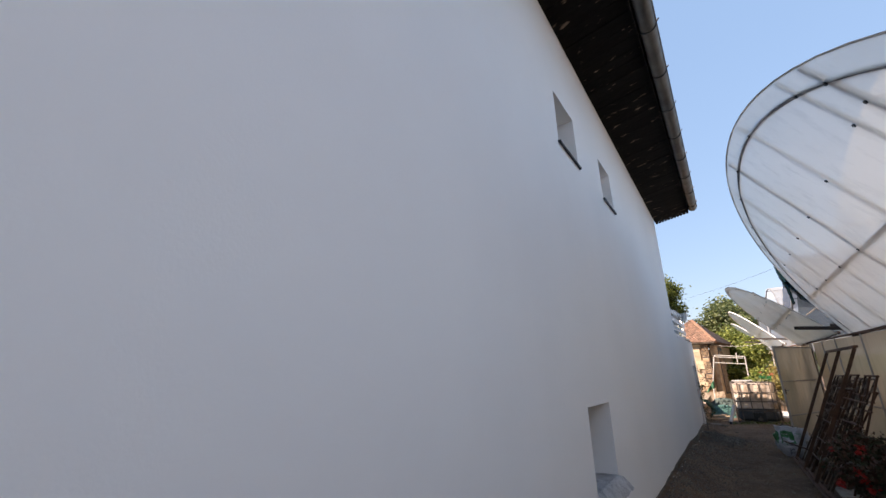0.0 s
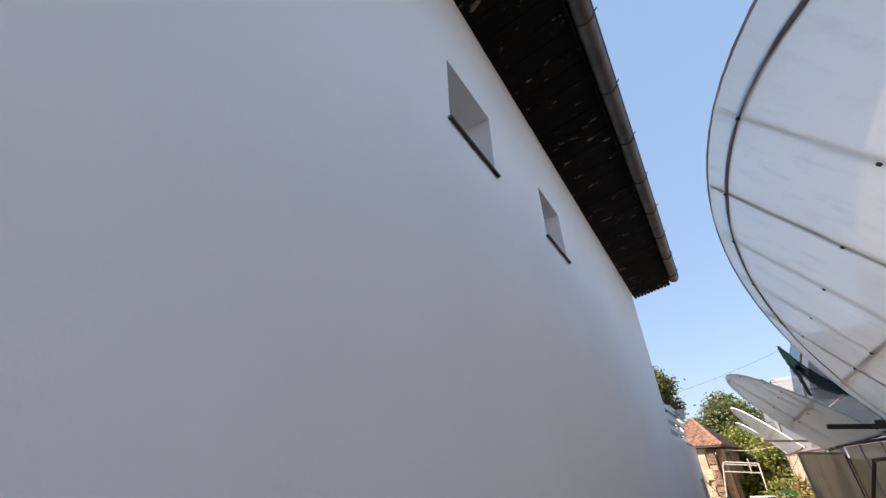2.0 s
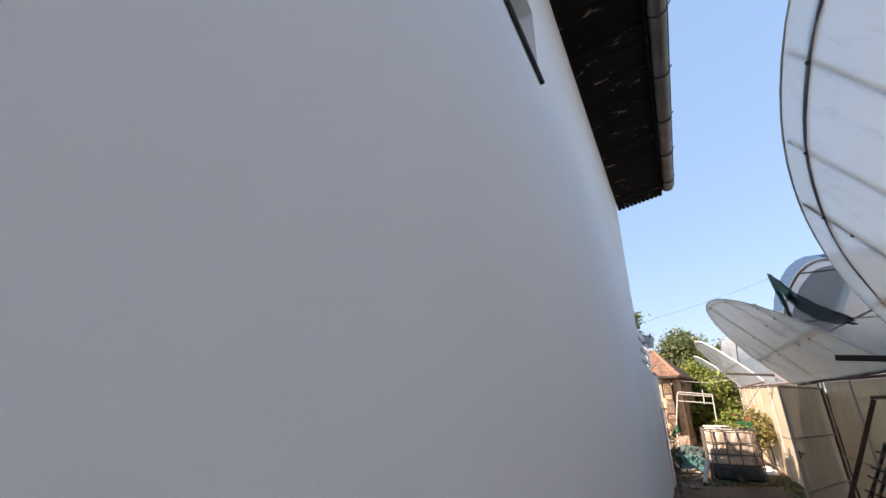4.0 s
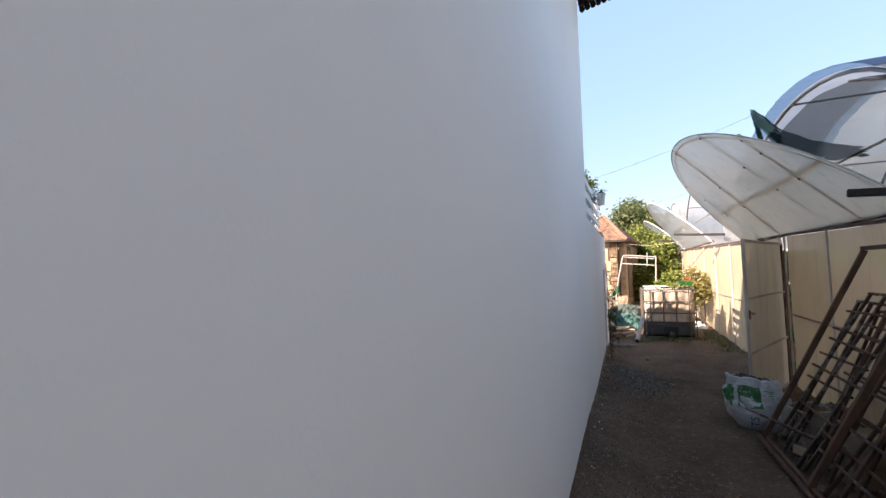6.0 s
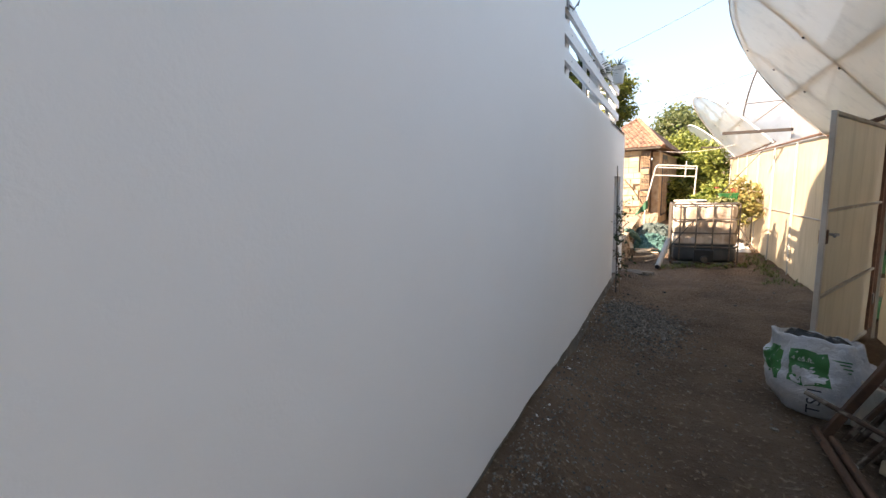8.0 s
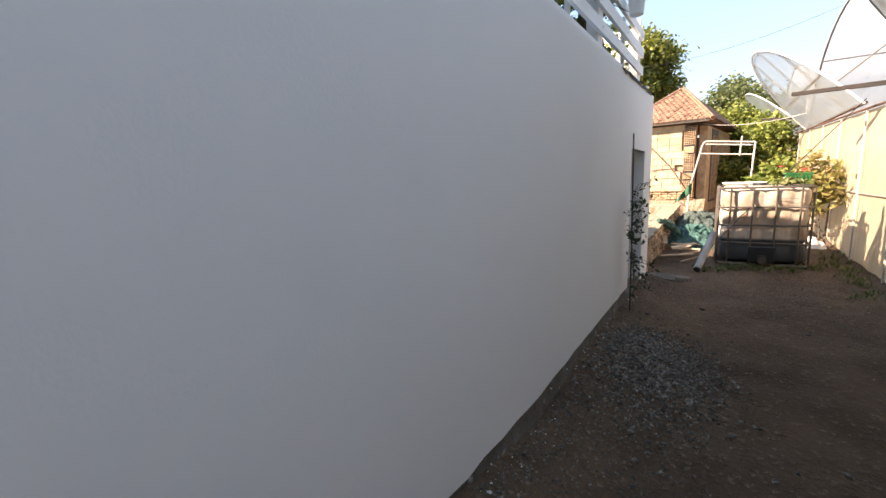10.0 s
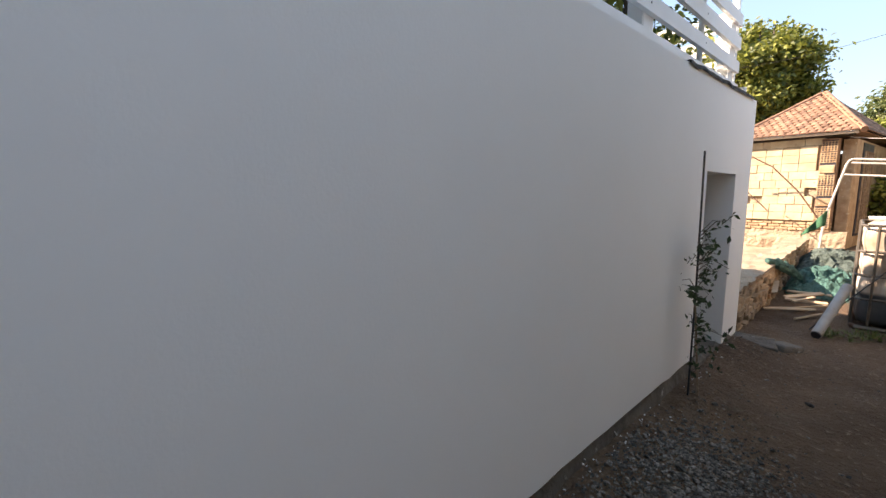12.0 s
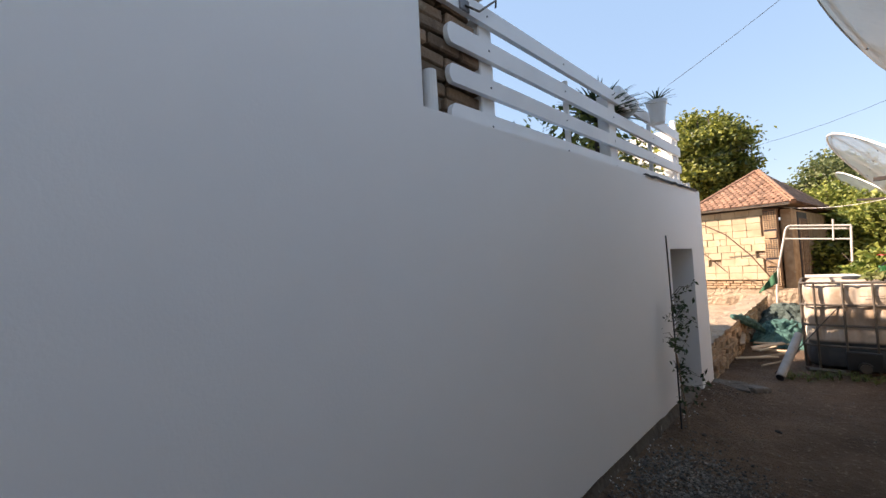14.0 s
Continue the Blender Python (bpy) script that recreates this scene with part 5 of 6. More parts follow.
single("net_roll", bm, NETGREEN, "twisted roll of green netting over the low wall", "net")
bm, rows = bmesh.new(), []
for i in range(17):
    u = i / 16
    rows.append([])
    for j in range(9):
        w = j / 8
        p = Vector((-0.14 + 0.32 * u, 18.95 + 0.06 * math.sin(u * 13) * w, 0.77 + 0.2 * u + (0.03 + 0.25 * u) * w))
        rows[-1].append(bm.verts.new(p + Vector((0, 0, 0.02 * noise.noise(Vector((u * 4, w * 4, 2)))))))
for a, b in zip(rows, rows[1:]):
    for j in range(8):
        bm.faces.new((a[j], a[j + 1], b[j + 1], b[j]))
sheet_ob = single("net_sheet", bm, NETLEAF, "dark green net sheet tied to the foot of the white frame", "net", smooth=True)
sheet_ob.modifiers.new("thick", "SOLIDIFY").thickness = 0.006

# ---- low brick and rubble wall behind the house ----
def low_wall_top(y):
    return 0.60 + (y - 13.8) * 0.018


low = thing("rubble_wall", "low wall of old thin bricks with a crumbling sandy top", "wall")
rng = random.Random(41)
part("core", boxes((-0.2, 16.55, 0.31), (0.22, 5.6, 0.5)), MORTAR, low)
stone_meshes = []
for k in range(6):
    bm = boxes((0, 0, 0), (1, 1, 1), None, 0.09, 2)
    for v in bm.verts:
        v.co *= 1 + 0.1 * noise.noise(v.co * 2 + Vector((k * 5, 0, 0)))
    stone_meshes.append(mesh_of(bm, "brick", LOWBRICK))
for row in range(7):
    y = 13.72
    while y < 19.35:
        ln = rng.uniform(0.13, 0.27)
        hh = (low_wall_top(y) - 0.1) / 7
        if rng.random() > 0.06:
            s = new("brick", stone_meshes[rng.randrange(6)])
            s.parent = low
            s.matrix_world = pose(-0.15 + rng.uniform(-.025, .015), y + ln / 2, 0.08 + hh * (row + 0.5), rng.uniform(-4, 4), rng.uniform(-4, 4), rng.uniform(-5, 5)) @ Matrix.Diagonal((0.2, ln - 0.014, hh - 0.01, 1))
        y += ln
bm, rows = bmesh.new(), []
for i in range(150):
    y = 13.74 + 5.65 * i / 149
    z = low_wall_top(y)
    edge = 0.03 * noise.noise(Vector((y * 5, 1, 0))) + 0.02 * noise.noise(Vector((y * 14, 1, 0)))
    prof = [(-0.38, -0.1), (-0.36, 0.0)] + [(-0.32 + 0.28 * q / 6 + (edge if q == 6 else 0), 0.0) for q in range(7)] + [(-0.045 + edge, -0.035), (-0.06, -0.045)]
    rows.append([bm.verts.new((x, y, z + dz + 0.022 * noise.noise(Vector((x * 9, y * 6, 3))) + 0.012 * noise.noise(Vector((x * 25, y * 21, 3))))) for x, dz in prof])
for a, b in zip(rows, rows[1:]):
    for q in range(len(a) - 1):
        bm.faces.new((a[q], a[q + 1], b[q + 1], b[q]))
bm.faces.new(rows[0])
bm.faces.new(rows[-1][::-1])
part("cap", bm, SAND, low, "crumbling sandy mortar top")
for m, s in ((pose(0.16, 13.62, 0.17, 4, 3, 15), (0.34, 0.26, 0.09)), (pose(0.36, 13.72, 0.16, -3, 4, 60), (0.24, 0.2, 0.07))):
    bm = boxes((0, 0, 0), s, None, 0.025, 2)
    for v in bm.verts:
        v.co += Vector((1, 1, 0.5)) * 0.02 * noise.noise(v.co * 9)
    st = new("flat_stone", mesh_of(bm, "flat_stone", PLINTH))
    st.matrix_world = m
    tagged(st, "flat earthy grey stone lying at the wall end", "stone", "flat stones")

# ---- red-flowered bush ----
rng = random.Random(51)
bush = thing("flowering_bush", "low dark bush with red flowers at the greenhouse wall", "bush")
bm = bmesh.new()
for _ in range(16):
    a = rng.uniform(0, 6.28)
    tube(bm, [(2.0, 6.55, 0.1), (2.0 + 0.2 * math.cos(a), 6.55 + 0.3 * math.sin(a), 0.4), (2.0 + 0.36 * math.cos(a), 6.55 + 0.55 * math.sin(a), rng.uniform(0.5, 0.85))], 0.012, 5, True, 0.004)
part("stems", bm, BARK, bush)
pts = clump_points(rng, (1.98, 6.6, 0.48), (0.42, 0.85, 0.4), 130, 22, 0.07)
lv = new("leaves", leaves_mesh("leaves", [p for p in pts if p.z > 0.14 and p.x < 2.32], 0.042, LEAF_RED, rng))
lv.parent = bush
for q in range(7):
    c = Vector((1.72 + rng.uniform(-.12, .2), 6.55 + rng.uniform(-.6, .6), 0.62 + rng.uniform(-.25, .2)))
    fl = new("flower", leaves_mesh("flower", [c + Vector((rng.gauss(0, .02), rng.gauss(0, .02), rng.gauss(0, .02))) for _ in range(14)], 0.035, PETAL, rng))
    fl.parent = bush
single("foam_sheet", boxes((1.75, 7.0, 0.14), (0.22, 0.5, 0.03), pose(0, 0, 0.0), 0.008), FOAM, "pale broken sheet on the ground under the bush", "sheet")

# ---- block shed with tiled hip roof ----
SHED = pose(0.16, 20.3, 0, 0, 0, -7)
shed = thing("shed", "small shed of yellow clay blocks with a tiled hip roof", "shed", SHED)
part("core_wall", boxes((-0.95, 0.115, 1.55), (1.5, 0.2, 2.3)), SAND, shed)
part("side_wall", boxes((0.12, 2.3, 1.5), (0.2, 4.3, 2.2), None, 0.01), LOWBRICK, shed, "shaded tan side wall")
part("back_wall", boxes((-0.75, 4.5, 1.5), (1.8, 0.2, 2.2)), MORTAR, shed)
part("left_wall", boxes((-1.62, 2.3, 1.5), (0.2, 4.3, 2.2)), MORTAR, shed)
bm, rows = bmesh.new(), []
for i in range(70):
    x = -1.85 + 2.1 * i / 69
    p = Vector((x * 3, 0, 0))
    rows.append([bm.verts.new((x, 0.0 + 0.05 * noise.noise(p + Vector((0, 0, j * 0.25))) + 0.025 * noise.noise(p * 4 + Vector((0, 0, j * 0.8))) - 0.02 * (11 - j) / 11, 0.15 + 0.62 * j / 11)) for j in range(12)] + [bm.verts.new((x, 0.3, 0.77))])
for a, b in zip(rows, rows[1:]):
    for j in range(12):
        bm.faces.new((a[j], b[j], b[j + 1], a[j + 1]))
part("footing", bm, SAND, shed, "eroded sandy plaster footing")
rng = random.Random(61)
thin = [mesh_of(boxes((0, 0, 0), (w, 0.16, 0.056), None, 0.012), "brick", LOWBRICK) for w in (0.14, 0.21)]
for row in range(3):
    x = 0.0
    while x > -1.7:
        k = rng.randrange(2)
        w = (0.15, 0.22)[k]
        o = new("brick", thin[k])
        o.parent = shed
        o.matrix_local = pose(x - w / 2, 0.07 + rng.uniform(-.015, .01), 0.79 + row * 0.064, rng.uniform(-2, 2), rng.uniform(-3, 3), rng.uniform(-2, 2))
        x -= w
blk = [mesh_of(boxes((0, 0, 0), (0.281, 0.2, 0.166), None, 0.006), "block", BLOCK) for _ in range(2)]
blk_s = mesh_of(boxes((0, 0, 0), (0.136, 0.2, 0.166), None, 0.006), "block", BLOCK)
for row in range(10):
    x = -0.31 + rng.choice((0, 0.07, 0.14))
    k = 0
    while x > -1.6:
        small = rng.random() < 0.25
        w = 0.14 if small else 0.286
        if rng.random() > 0.04:
            o = new("block", blk_s if small else blk[k % 2])
            o.parent = shed
            o.matrix_local = pose(x - w / 2, 0.06 + rng.uniform(-.014, .006), 1.06 + row * 0.17, rng.uniform(-1, 1), rng.uniform(-1, 1), rng.uniform(-.6, .6))
        x -= w
        k += 1
# the hollow-block pillar, holes outward
pil = part("pillar", boxes((-0.14, 0.06, 1.72), (0.26, 0.2, 1.8), None, 0.005), BRICKOLD, shed)
blk_p = mesh_of(boxes((0, 0, 0), (0.23, 0.04, 0.16), None, 0.01), "block", LOWBRICK)
hole_mesh = mesh_of(boxes((0, 0, 0), (0.036, 0.012, 0.036)), "hole_shade", INK_AND_SHADE)
web = mesh_of(boxes((0, 0, 0), (0.25, 0.02, 0.012)), "web", LOWBRICK)
webv = mesh_of(boxes((0, 0, 0), (0.012, 0.02, 0.2)), "web", LOWBRICK)
for row in range(8):
    if row in (2, 5):
        o = new("block", blk_p)
        o.parent, o.matrix_local = pil, pose(-0.14, -0.05, 0.92 + row * 0.22)
        continue
    for q in range(5):
        o = new("web", web)
        o.parent, o.matrix_local = pil, pose(-0.14, -0.05, 0.84 + row * 0.22 + q * 0.045)
    for q in range(6):
        o = new("web", webv)
        o.parent, o.matrix_local = pil, pose(-0.255 + q * 0.046, -0.05, 0.93 + row * 0.22)
# near-black sheet behind the webs paints the shade of the hollows
part("void_shade", boxes((-0.14, -0.036, 1.72), (0.24, 0.01, 1.74)), INK_AND_SHADE, pil)
part("lintel", boxes((-0.75, -0.02, 2.70), (1.9, 0.1, 0.1), None, 0.01), DARKWOOD, shed)
part("gutter_board", tubes([(-1.8, -0.22, 2.73), (0.28, -0.22, 2.70)], 0.035, 8), PVC_OLD, shed, "pale gutter")
roof_ob = part("roof", bmesh.new(), TILE, shed)
ap, ap2 = Vector((-0.72, 1.95, 3.84)), Vector((-0.8, 2.0, 3.84))
cf, cb, lf, lb = Vector((0.36, -0.26, 2.72)), Vector((0.42, 4.9, 2.74)), Vector((-1.85, -0.26, 2.74)), Vector((-1.85, 4.9, 2.74))
bm = bmesh.new()
V = [bm.verts.new(v - Vector((0, 0, 0.03))) for v in (cf, cb, lf, lb, ap, ap2)]
for f in ((0, 4, 1), (2, 5, 4, 0), (3, 5, 2), (1, 4, 5, 3), (0, 1, 3, 2)):
    bm.faces.new([V[i] for i in f])
roof_ob.data = mesh_of(bm, "roof", TILE)
tbm = bmesh.new()
prof = [(math.cos(a) * 0.064, math.sin(a) * 0.028) for a in (math.pi * q / 6 for q in range(7))]
ra = [tbm.verts.new((x, 0, z)) for x, z in prof]
rb = [tbm.verts.new((x * 0.85, 0.19, z * 0.85 - 0.012)) for x, z in prof]
rc = [tbm.verts.new((x, 0, z - 0.014)) for x, z in prof]
for q in range(6):
    tbm.faces.new((ra[q], ra[q + 1], rb[q + 1], rb[q]))
    tbm.faces.new((ra[q], rc[q], rc[q + 1], ra[q + 1]))
tile_mesh = mesh_of(tbm, "tile", TILE)


def tiles(corner, along_end, top_a, top_b):
    """Rows of tiles over one slope, from the eaves line corner-along_end up to top_a-top_b."""
    ax = (along_end - corner).normalized()
    mid_top = (top_a + top_b) / 2
    up = mid_top - corner
    up = (up - ax * up.dot(ax))
    ln = up.length
    up.normalize()
    nrm = ax.cross(up)
    if nrm.z < 0:
        nrm = -nrm
    rows = int(ln / 0.14)
    width = (along_end - corner).length
    ta, tb = (top_a - corner).dot(ax), (top_b - corner).dot(ax)
    for r in range(rows):
        f = r * 0.14 / ln
        a, b = ta * f + 0.08, width + (tb - width) * f - 0.06
        q = a
        while q < b:
            o = new("tile", tile_mesh)
            o.parent = roof_ob
            p = corner + ax * q + up * (r * 0.14 - 0.02) + nrm * (0.0 + rng.uniform(0, 0.012))
            o.matrix_local = Matrix.Translation(p) @ Matrix((( *ax, 0), (*up, 0), (*nrm, 0), (0, 0, 0, 1))).transposed() @ pose(0, 0, 0, 3, 0, rng.uniform(-2, 2))
            q += 0.125


tiles(lf, cf, ap2, ap)
tiles(cf, cb, ap, ap)
for a, b in ((cf, ap), (lf, ap2), (ap2, ap)):
    part("ridge_tile", tubes([a + Vector((0, 0, 0.0)), b + Vector((0, 0, 0.02))], 0.06, 8), TILE, roof_ob)
# dark sheet on the solid wall stands for the shade in the doorway
part("door_gap_shade", boxes((0.225, 1.2, 1.6), (0.02, 1.0, 1.9)), INK_AND_SHADE, shed)
for q in range(5):
    part("slat", boxes((0.24, 0.85 + q * 0.2, 1.55), (0.03, 0.07, 1.7), pose(0, 0, 0, 0, 0, 0), 0.005), WOOD, shed)

single("bent_rod", tubes([(-1.75, 19.75, 2.35), (-1.2, 19.7, 2.36), (-0.75, 19.6, 2.08), (-0.3, 19.5, 1.58), (0.08, 19.4, 1.0)], 0.014, 7), RUST, "bent rusty rod arching in front of the shed", "rod")
single("bent_rod", tubes([(-1.5, 19.7, 1.9), (-1.1, 19.6, 1.55), (-0.75, 19.5, 1.2)], 0.011, 6), RUST, "thin bent rusty rod by the shed", "rod")

# pale sandy bank between the rubble wall and the shed
bm = bmesh.new()
rows = []
for i in range(27):
    x = -3.0 + 2.62 * i / 26
    rows.append([])
    for j in range(61):
        y = 13.85 + 6.7 * j / 60
        p = Vector((x * 2, y * 2, 0))
        z = 0.34 + 0.05 * noise.noise(p) + 0.03 * noise.noise(p * 3.1)
        rows[-1].append(bm.verts.new((x, y, z)))
for a, b in zip(rows, rows[1:]):
    for j in range(60):
        bm.faces.new((a[j], b[j], b[j + 1], a[j + 1]))
single("sandy_bank", bm, SAND, "pale dry sandy bank in front of the shed", "bank", kind="structure", smooth=True)

# ---- white tube frame beyond the tank ----
wf = thing("tube_frame", "white-painted steel tube frame standing beyond the tank", "frame")
part("leg", tubes([(0.056, 20.0, 0.45), (0.07, 20.0, 0.8), (0.125, 20.0, 1.25), (0.22, 20.0, 1.7), (0.3, 20.0, 2.08), (0.33, 20.0, 2.15), (0.38, 20.0, 2.185)], 0.02, 9), PVC_OLD, wf)
part("leg", tubes([(1.34, 20.05, 2.09), (1.27, 20.05, 0.4)], 0.02, 9), PVC_OLD, wf)
part("top_bar", tubes([(0.38, 20.0, 2.185), (1.34, 20.05, 2.09)], 0.02, 9), PVC_OLD, wf)
part("top_bar", tubes([(0.36, 20.12, 2.12), (1.34, 20.2, 2.03)], 0.018, 8), PVC_OLD, wf)
part("cross_bar", tubes([(0.265, 20.0, 1.9), (1.325, 20.05, 1.81)], 0.016, 8), PVC_OLD, wf)
part("stub", tubes([(1.06, 20.03, 1.8), (1.08, 20.03, 2.25)], 0.016, 8), PVC_OLD, wf)

# ---- plants behind the tank ----
def mass(name, label, centre, radii, clumps, per, size, mat_, seed, spread=0.1, base=0.3, stems=8):
    r = random.Random(seed)
    b = thing(name, label, "bush")
    bm = bmesh.new()
    for _ in range(stems):
        e = Vector(centre) + Vector((r.uniform(-.8, .8) * radii[0], r.uniform(-.8, .8) * radii[1], r.uniform(0, .8) * radii[2]))
        s = Vector((centre[0] + r.uniform(-.3, .3), centre[1] + r.uniform(-.3, .3), base))
        tube(bm, [s, s.lerp(e, 0.5) + Vector((r.uniform(-.1, .1), 0, 0.1)), e], 0.018, 5, True, 0.005)
    part("stems", bm, BARK, b)
    lv = new("leaves", leaves_mesh("leaves", [p for p in clump_points(r, centre, radii, clumps, per, spread) if p.z > base], size, mat_, r))
    lv.parent = b
    return b


mass("grape_vine", "tall sunlit green grape vine behind the tank", (1.75, 22.7, 1.85), (0.75, 0.8, 1.45), 190, 40, 0.078, LEAF_VINE, 71, 0.13)
mass("grape_vine", "leafy vine climbing at the greenhouse corner", (1.2, 25.2, 2.5), (1.0, 1.2, 1.5), 190, 38, 0.085, LEAF_VINE, 72, 0.15)
mass("autumn_vine", "yellowing vine with dry leaves beside the tank", (2.02, 17.2, 1.15), (0.36, 0.95, 0.55), 90, 18, 0.075, LEAF_DRY, 73, 0.08, 0.15)
mass("autumn_vine", "yellow-green creeper against the greenhouse wall", (1.6, 18.0, 1.2), (0.55, 0.8, 0.5), 80, 18, 0.08, LEAF_VINE, 74, 0.09, 0.2)
# plants added inside so that less light glows through the lower wall sheet
for q, y in enumerate((0.8, 2.6, 4.4, 6.1, 7.7, 9.4)):
    mass("greenhouse_plants", "row of dark green plants added behind the greenhouse sheet to darken it", (2.86, y, 0.62), (0.3, 0.8, 0.42), 46, 14, 0.1, LEAF_DARK, 120 + q, 0.1, 0.12, 6)
rng = random.Random(77)
for q in range(4):
    c = Vector((1.72 + rng.uniform(-.25, .25), 17.0 + rng.uniform(-.3, .5), 1.42 + rng.uniform(-.1, .12)))
    tagged(new("flower", leaves_mesh("flower", [c + Vector((rng.gauss(0, .03), rng.gauss(0, .03), rng.gauss(0, .03))) for _ in range(9)], 0.032, PETAL, rng)), "orange-red flower head among the vine leaves", "flower", "vine flowers")
mass("shrub", "shaded green shrub beside the shed", (0.95, 22.6, 1.2), (0.6, 0.8, 0.9), 110, 34, 0.075, LEAF_TREE, 75, 0.12)

bag = bmesh.new()
for v in bmesh.ops.create_grid(bag, x_segments=26, y_segments=26, size=1)["verts"]:
    u, w = v.co.x, v.co.y
    hgt = max(0.0, 1 - u ** 4) * max(0.0, 1 - w ** 4)
    fold = abs(noise.noise(Vector((u * 2.3, w * 2.9, 6))))
    v.co = Vector((1.98 + u * 0.26 + 0.04 * noise.noise(Vector((u * 3, w * 3, 1))), 17.15 + w * 0.36, 0.11 + hgt * (0.2 - 0.14 * fold)))
single("plastic_bag", bag, PVC, "crumpled white plastic bag on the ground by the tank", "bag", smooth=True)

# grass tufts and weeds along the tank and the greenhouse foot
rng = random.Random(81)
bm = bmesh.new()
for _ in range(260):
    if rng.random() < 0.55:
        x = rng.uniform(0.5, 1.9)
        y = 14.68 + (x - 0.6) * 0.36 + rng.gauss(0, 0.13)
    else:
        x, y = 2.14 + rng.gauss(0, 0.1), rng.uniform(13.6, 16.6)
    blades(bm, (x, y, ground_z(x, y) - 0.005), 7, 0.11, 0.007, rng, 1.0)
single("grass", bm, GRASS, "thin grass and weeds along the tank and wall foot", "grass", kind="stuff")
bm = bmesh.new()
for x, y in ((1.05, 7.25), (0.98, 7.9), (1.15, 8.6), (0.8, 9.15), (0.45, 12.2), (0.25, 12.35), (0.3, 11.95), (1.3, 7.2), (1.25, 6.6)):
    for _ in range(5):
        blades(bm, (x + rng.gauss(0, .1), y + rng.gauss(0, .1), ground_z(x, y)), 5, 0.06, 0.0035, rng, 0.5)
single("dry_weeds", bm, STRAW, "wisps of dry grass on the bare earth", "grass", kind="stuff")

# ---- rubble heap, pebbles, plaster crumbs ----
rng = random.Random(91)
spots = []
for _ in range(7500):
    x, y = rng.gauss(0.42, 0.2), rng.gauss(10.9, 0.36)
    if x > 0.03:
        spots.append((x, y, ground_z(x, y) + 0.005, abs(rng.gauss(0.003, 0.0045)) + 0.002))
for _ in range(190):
    x, y = rng.gauss(0.42, 0.22), rng.gauss(10.9, 0.4)
    if x > 0.05:
        spots.append((x, y, ground_z(x, y) + 0.012, rng.uniform(0.008, 0.019)))
tagged(new("rubble", stones_mesh("rubble", spots, STONE, rng)), "heap of grey gravel and mortar rubble", "gravel", kind="stuff")
spots = []
for _ in range(1100):
    y = rng.uniform(3.5, 14.0)
    x = abs(rng.gauss(0.05, 0.35)) if rng.random() < 0.6 else rng.uniform(0.05, 2.2)
    if x > 2.3:
        continue
    spots.append((x + 0.04, y, ground_z(x + 0.04, y) + 0.001, abs(rng.gauss(0.003, 0.004)) + 0.002))
for _ in range(60):
    x, y = rng.uniform(0.2, 2.2), rng.uniform(5, 14)
    spots.append((x, y, ground_z(x, y) + 0.004, rng.uniform(0.012, 0.026)))
for _ in range(8500):
    y = rng.uniform(3.8, 10.4)
    x = abs(rng.gauss(0.0, 0.34)) + 0.02
    spots.append((x, y, ground_z(x, y) + 0.001, abs(rng.gauss(0.002, 0.0034)) + 0.002))
tagged(new("pebbles", stones_mesh("pebbles", spots, STONE, rng)), "small stones scattered over the earth", "pebbles", kind="stuff")
spots = []
for _ in range(110):
    y = rng.uniform(5, 13.5)
    x = abs(rng.gauss(0.035, 0.05)) + 0.02
    spots.append((x, y, ground_z(x, y) + 0.008, abs(rng.gauss(0.002, 0.0038)) + 0.0015))
for _ in range(40):
    y = rng.uniform(8, 11.8)
    spots.append((0.012, y, 0.30 + rng.uniform(-.05, .04), rng.uniform(0.004, 0.009)))
tagged(new("plaster_crumbs", stones_mesh("plaster_crumbs", spots, LIME, rng)), "white plaster crumbs fallen along the wall foot", "crumbs", kind="stuff")
cord = []
for q in range(40):
    a = 0.2 + q * 0.145
    x, y = 0.46 + 0.17 * math.cos(a) + 0.02 * math.sin(a * 3), 10.82 + 0.14 * math.sin(a) + 0.012 * q * (q > 30)
    cord.append((x, y, ground_z(x, y) + 0.018 + 0.008 * math.sin(a * 5)))
single("cord", tubes(cord, 0.0025, 6), BARK, "loop of dull cord lying on the rubble", "cord")
rng = random.Random(95)
bm = bmesh.new()
for _ in range(50):
    x, y, a, ln = rng.uniform(0.15, 2.2), rng.uniform(4.5, 14.2), rng.uniform(0, 6.28), rng.uniform(0.04, 0.16)
    p = [(x + math.cos(a + 0.3 * k) * ln * k / 2, y + math.sin(a + 0.3 * k) * ln * k / 2) for k in range(3)]
    tube(bm, [(u, v, ground_z(u, v) + 0.004) for u, v in p], 0.0028, 4, False, 0.001)
single("twigs", bm, BARK, "dry twigs and straw scattered on the earth", "twigs", kind="stuff")

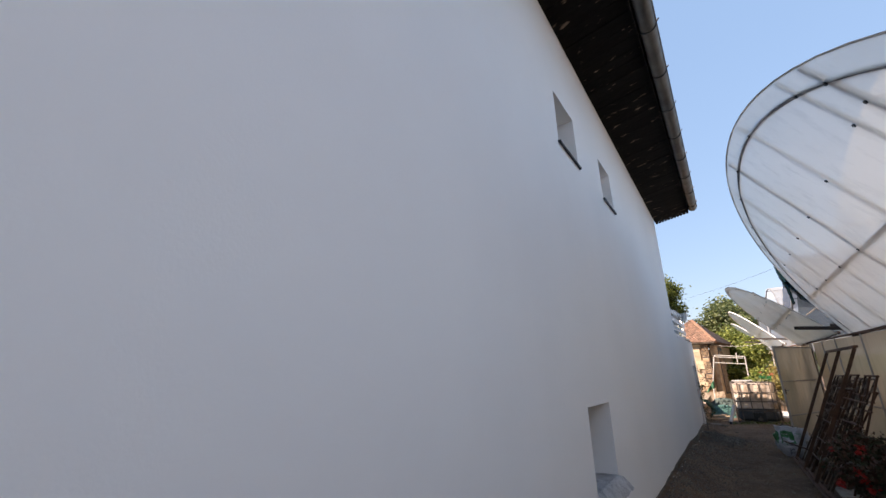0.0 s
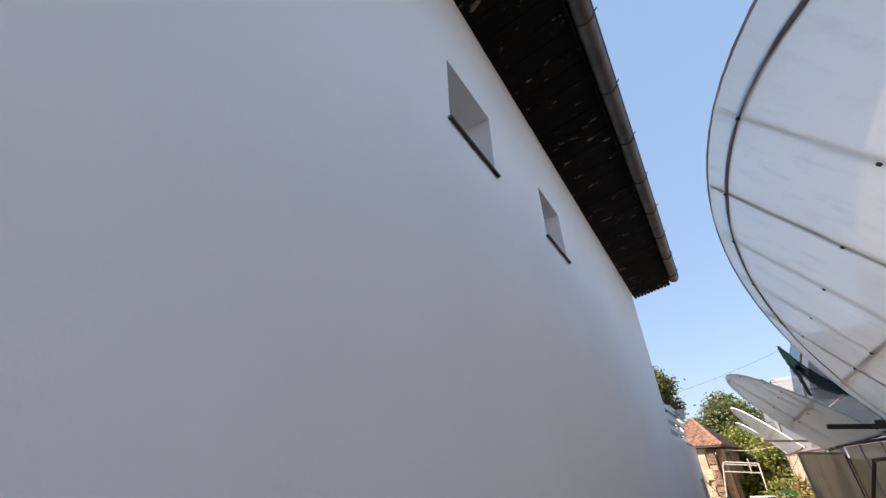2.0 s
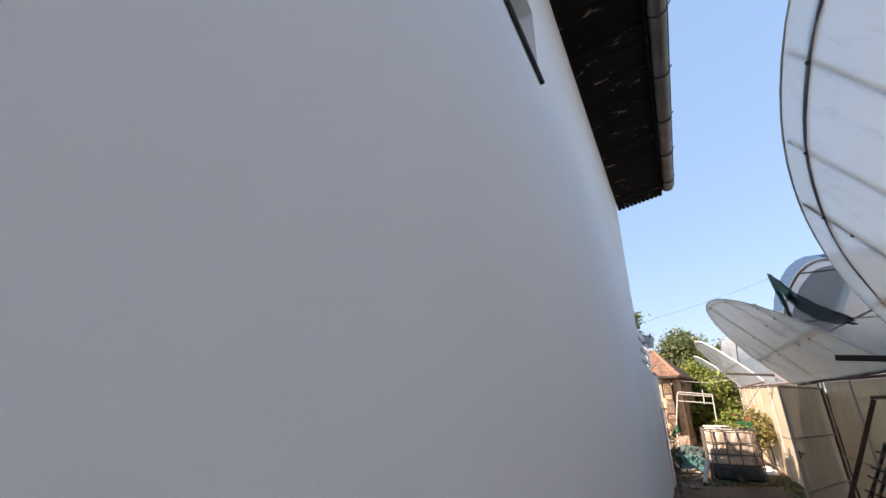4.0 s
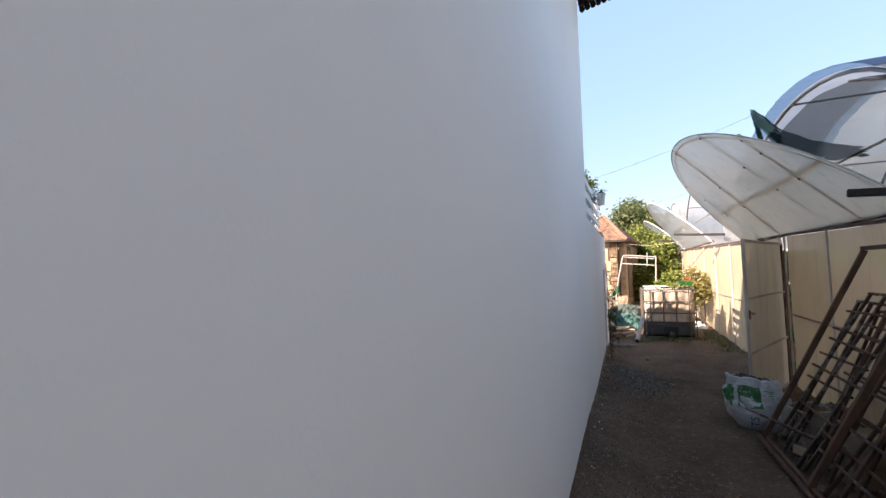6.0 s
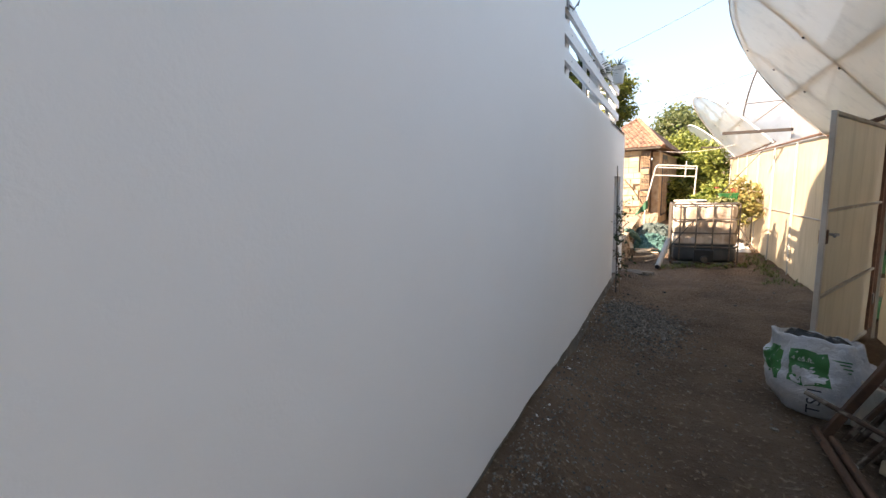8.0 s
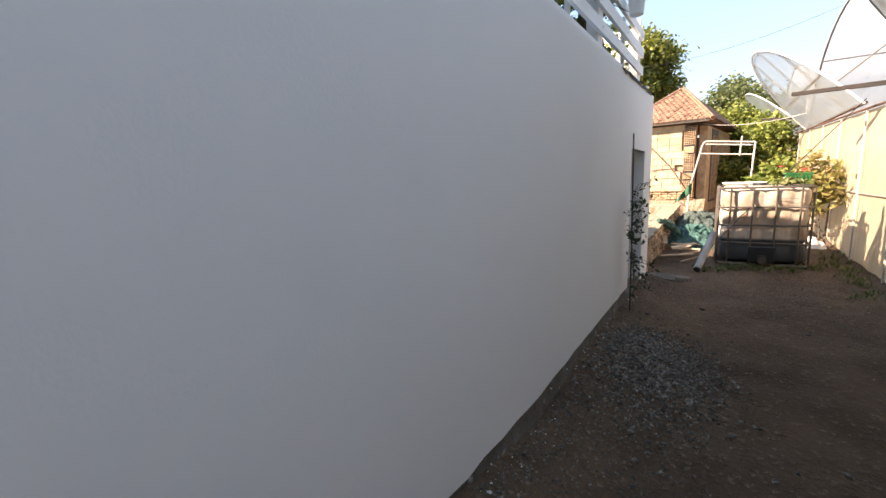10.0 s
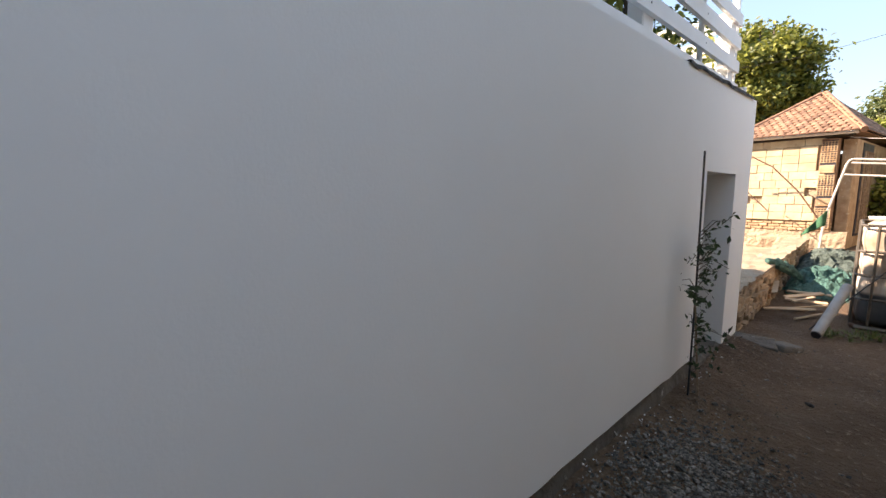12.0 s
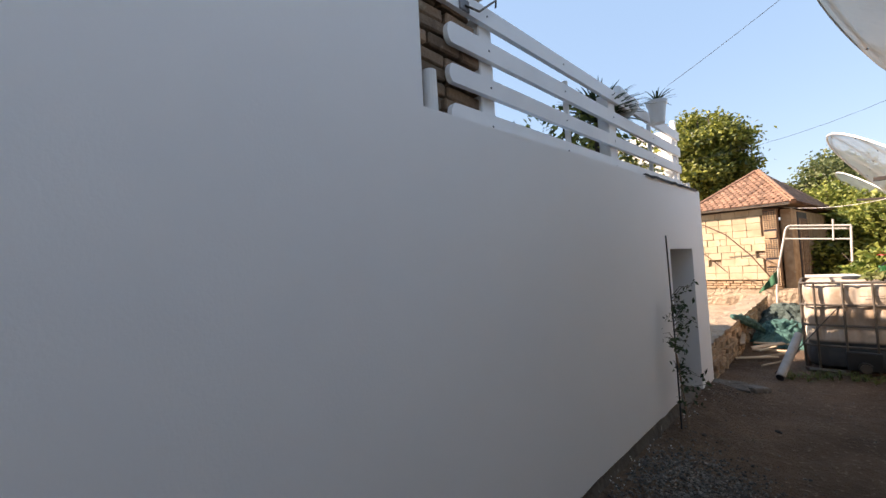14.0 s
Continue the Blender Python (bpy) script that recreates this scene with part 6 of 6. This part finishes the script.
# ---- cables ----
single("cable", tubes(sag((-0.12, 13.15, 3.55), (2.08, 11.45, 3.84), 0.04), 0.0022, 6), BLACK, "thin cable from the railing to the tunnel hoop", "cable", group="cables")
single("cable", tubes(sag((-2.6, 15.5, 3.55), (2.6, 15.5, 3.75), 0.5), 0.002, 6), BLACK, "thin sagging overhead cable", "cable", group="cables")
single("cable", tubes(sag((0.3, 20.2, 2.62), (2.2, 19.5, 2.6), 0.12), 0.006, 6), PVC_OLD, "pale washing line by the shed", "cable", group="cables")

# ---- trees and distance ----
tree("walnut_tree", (-3.0, 30, 0.3), 8, (-3.25, 30.0, 5.95), (2.55, 2.4, 2.45), 150, 330, 0.125, LEAF_TREE, "broad walnut tree with yellow-green sunlit leaves", 101, 0.3)
tree("distant_tree", (1.6, 45, 0.0), 8, (1.5, 45, 5.4), (2.9, 2.5, 2.5), 120, 130, 0.17, LEAF_FAR, "far round green tree above the roofs", 102, 0.4)
tree("distant_tree", (5.5, 48, 0.0), 8, (5.6, 48, 4.8), (3.2, 2.5, 2.4), 120, 120, 0.17, LEAF_FAR, "far green tree behind the greenhouses", 103, 0.4)
tree("distant_tree", (-9, 46, 0.0), 8, (-9, 46, 4.5), (4, 2.5, 2.8), 180, 22, 0.3, LEAF_FAR, "far green tree behind the shed", 104, 0.45)
bm = bmesh.new()
n = 80
rows = []
for k in range(n + 1):
    a = 2 * math.pi * k / n
    h = 5.5 + 2.5 * noise.noise(Vector((math.cos(a) * 4, math.sin(a) * 4, 1))) + 1.2 * noise.noise(Vector((math.cos(a) * 19, math.sin(a) * 19, 1)))
    rows.append((bm.verts.new((160 * math.cos(a), 160 * math.sin(a), -1)), bm.verts.new((162 * math.cos(a), 162 * math.sin(a), h))))
for a, b in zip(rows, rows[1:]):
    bm.faces.new((a[0], b[0], b[1], a[1]))
single("backdrop", bm, surface("far_woods", (0.05, 0.08, 0.035), (0.09, 0.12, 0.06), None, 0.3, 2, 0.95, bump=0), "low wooded horizon all round", "backdrop", kind="structure")
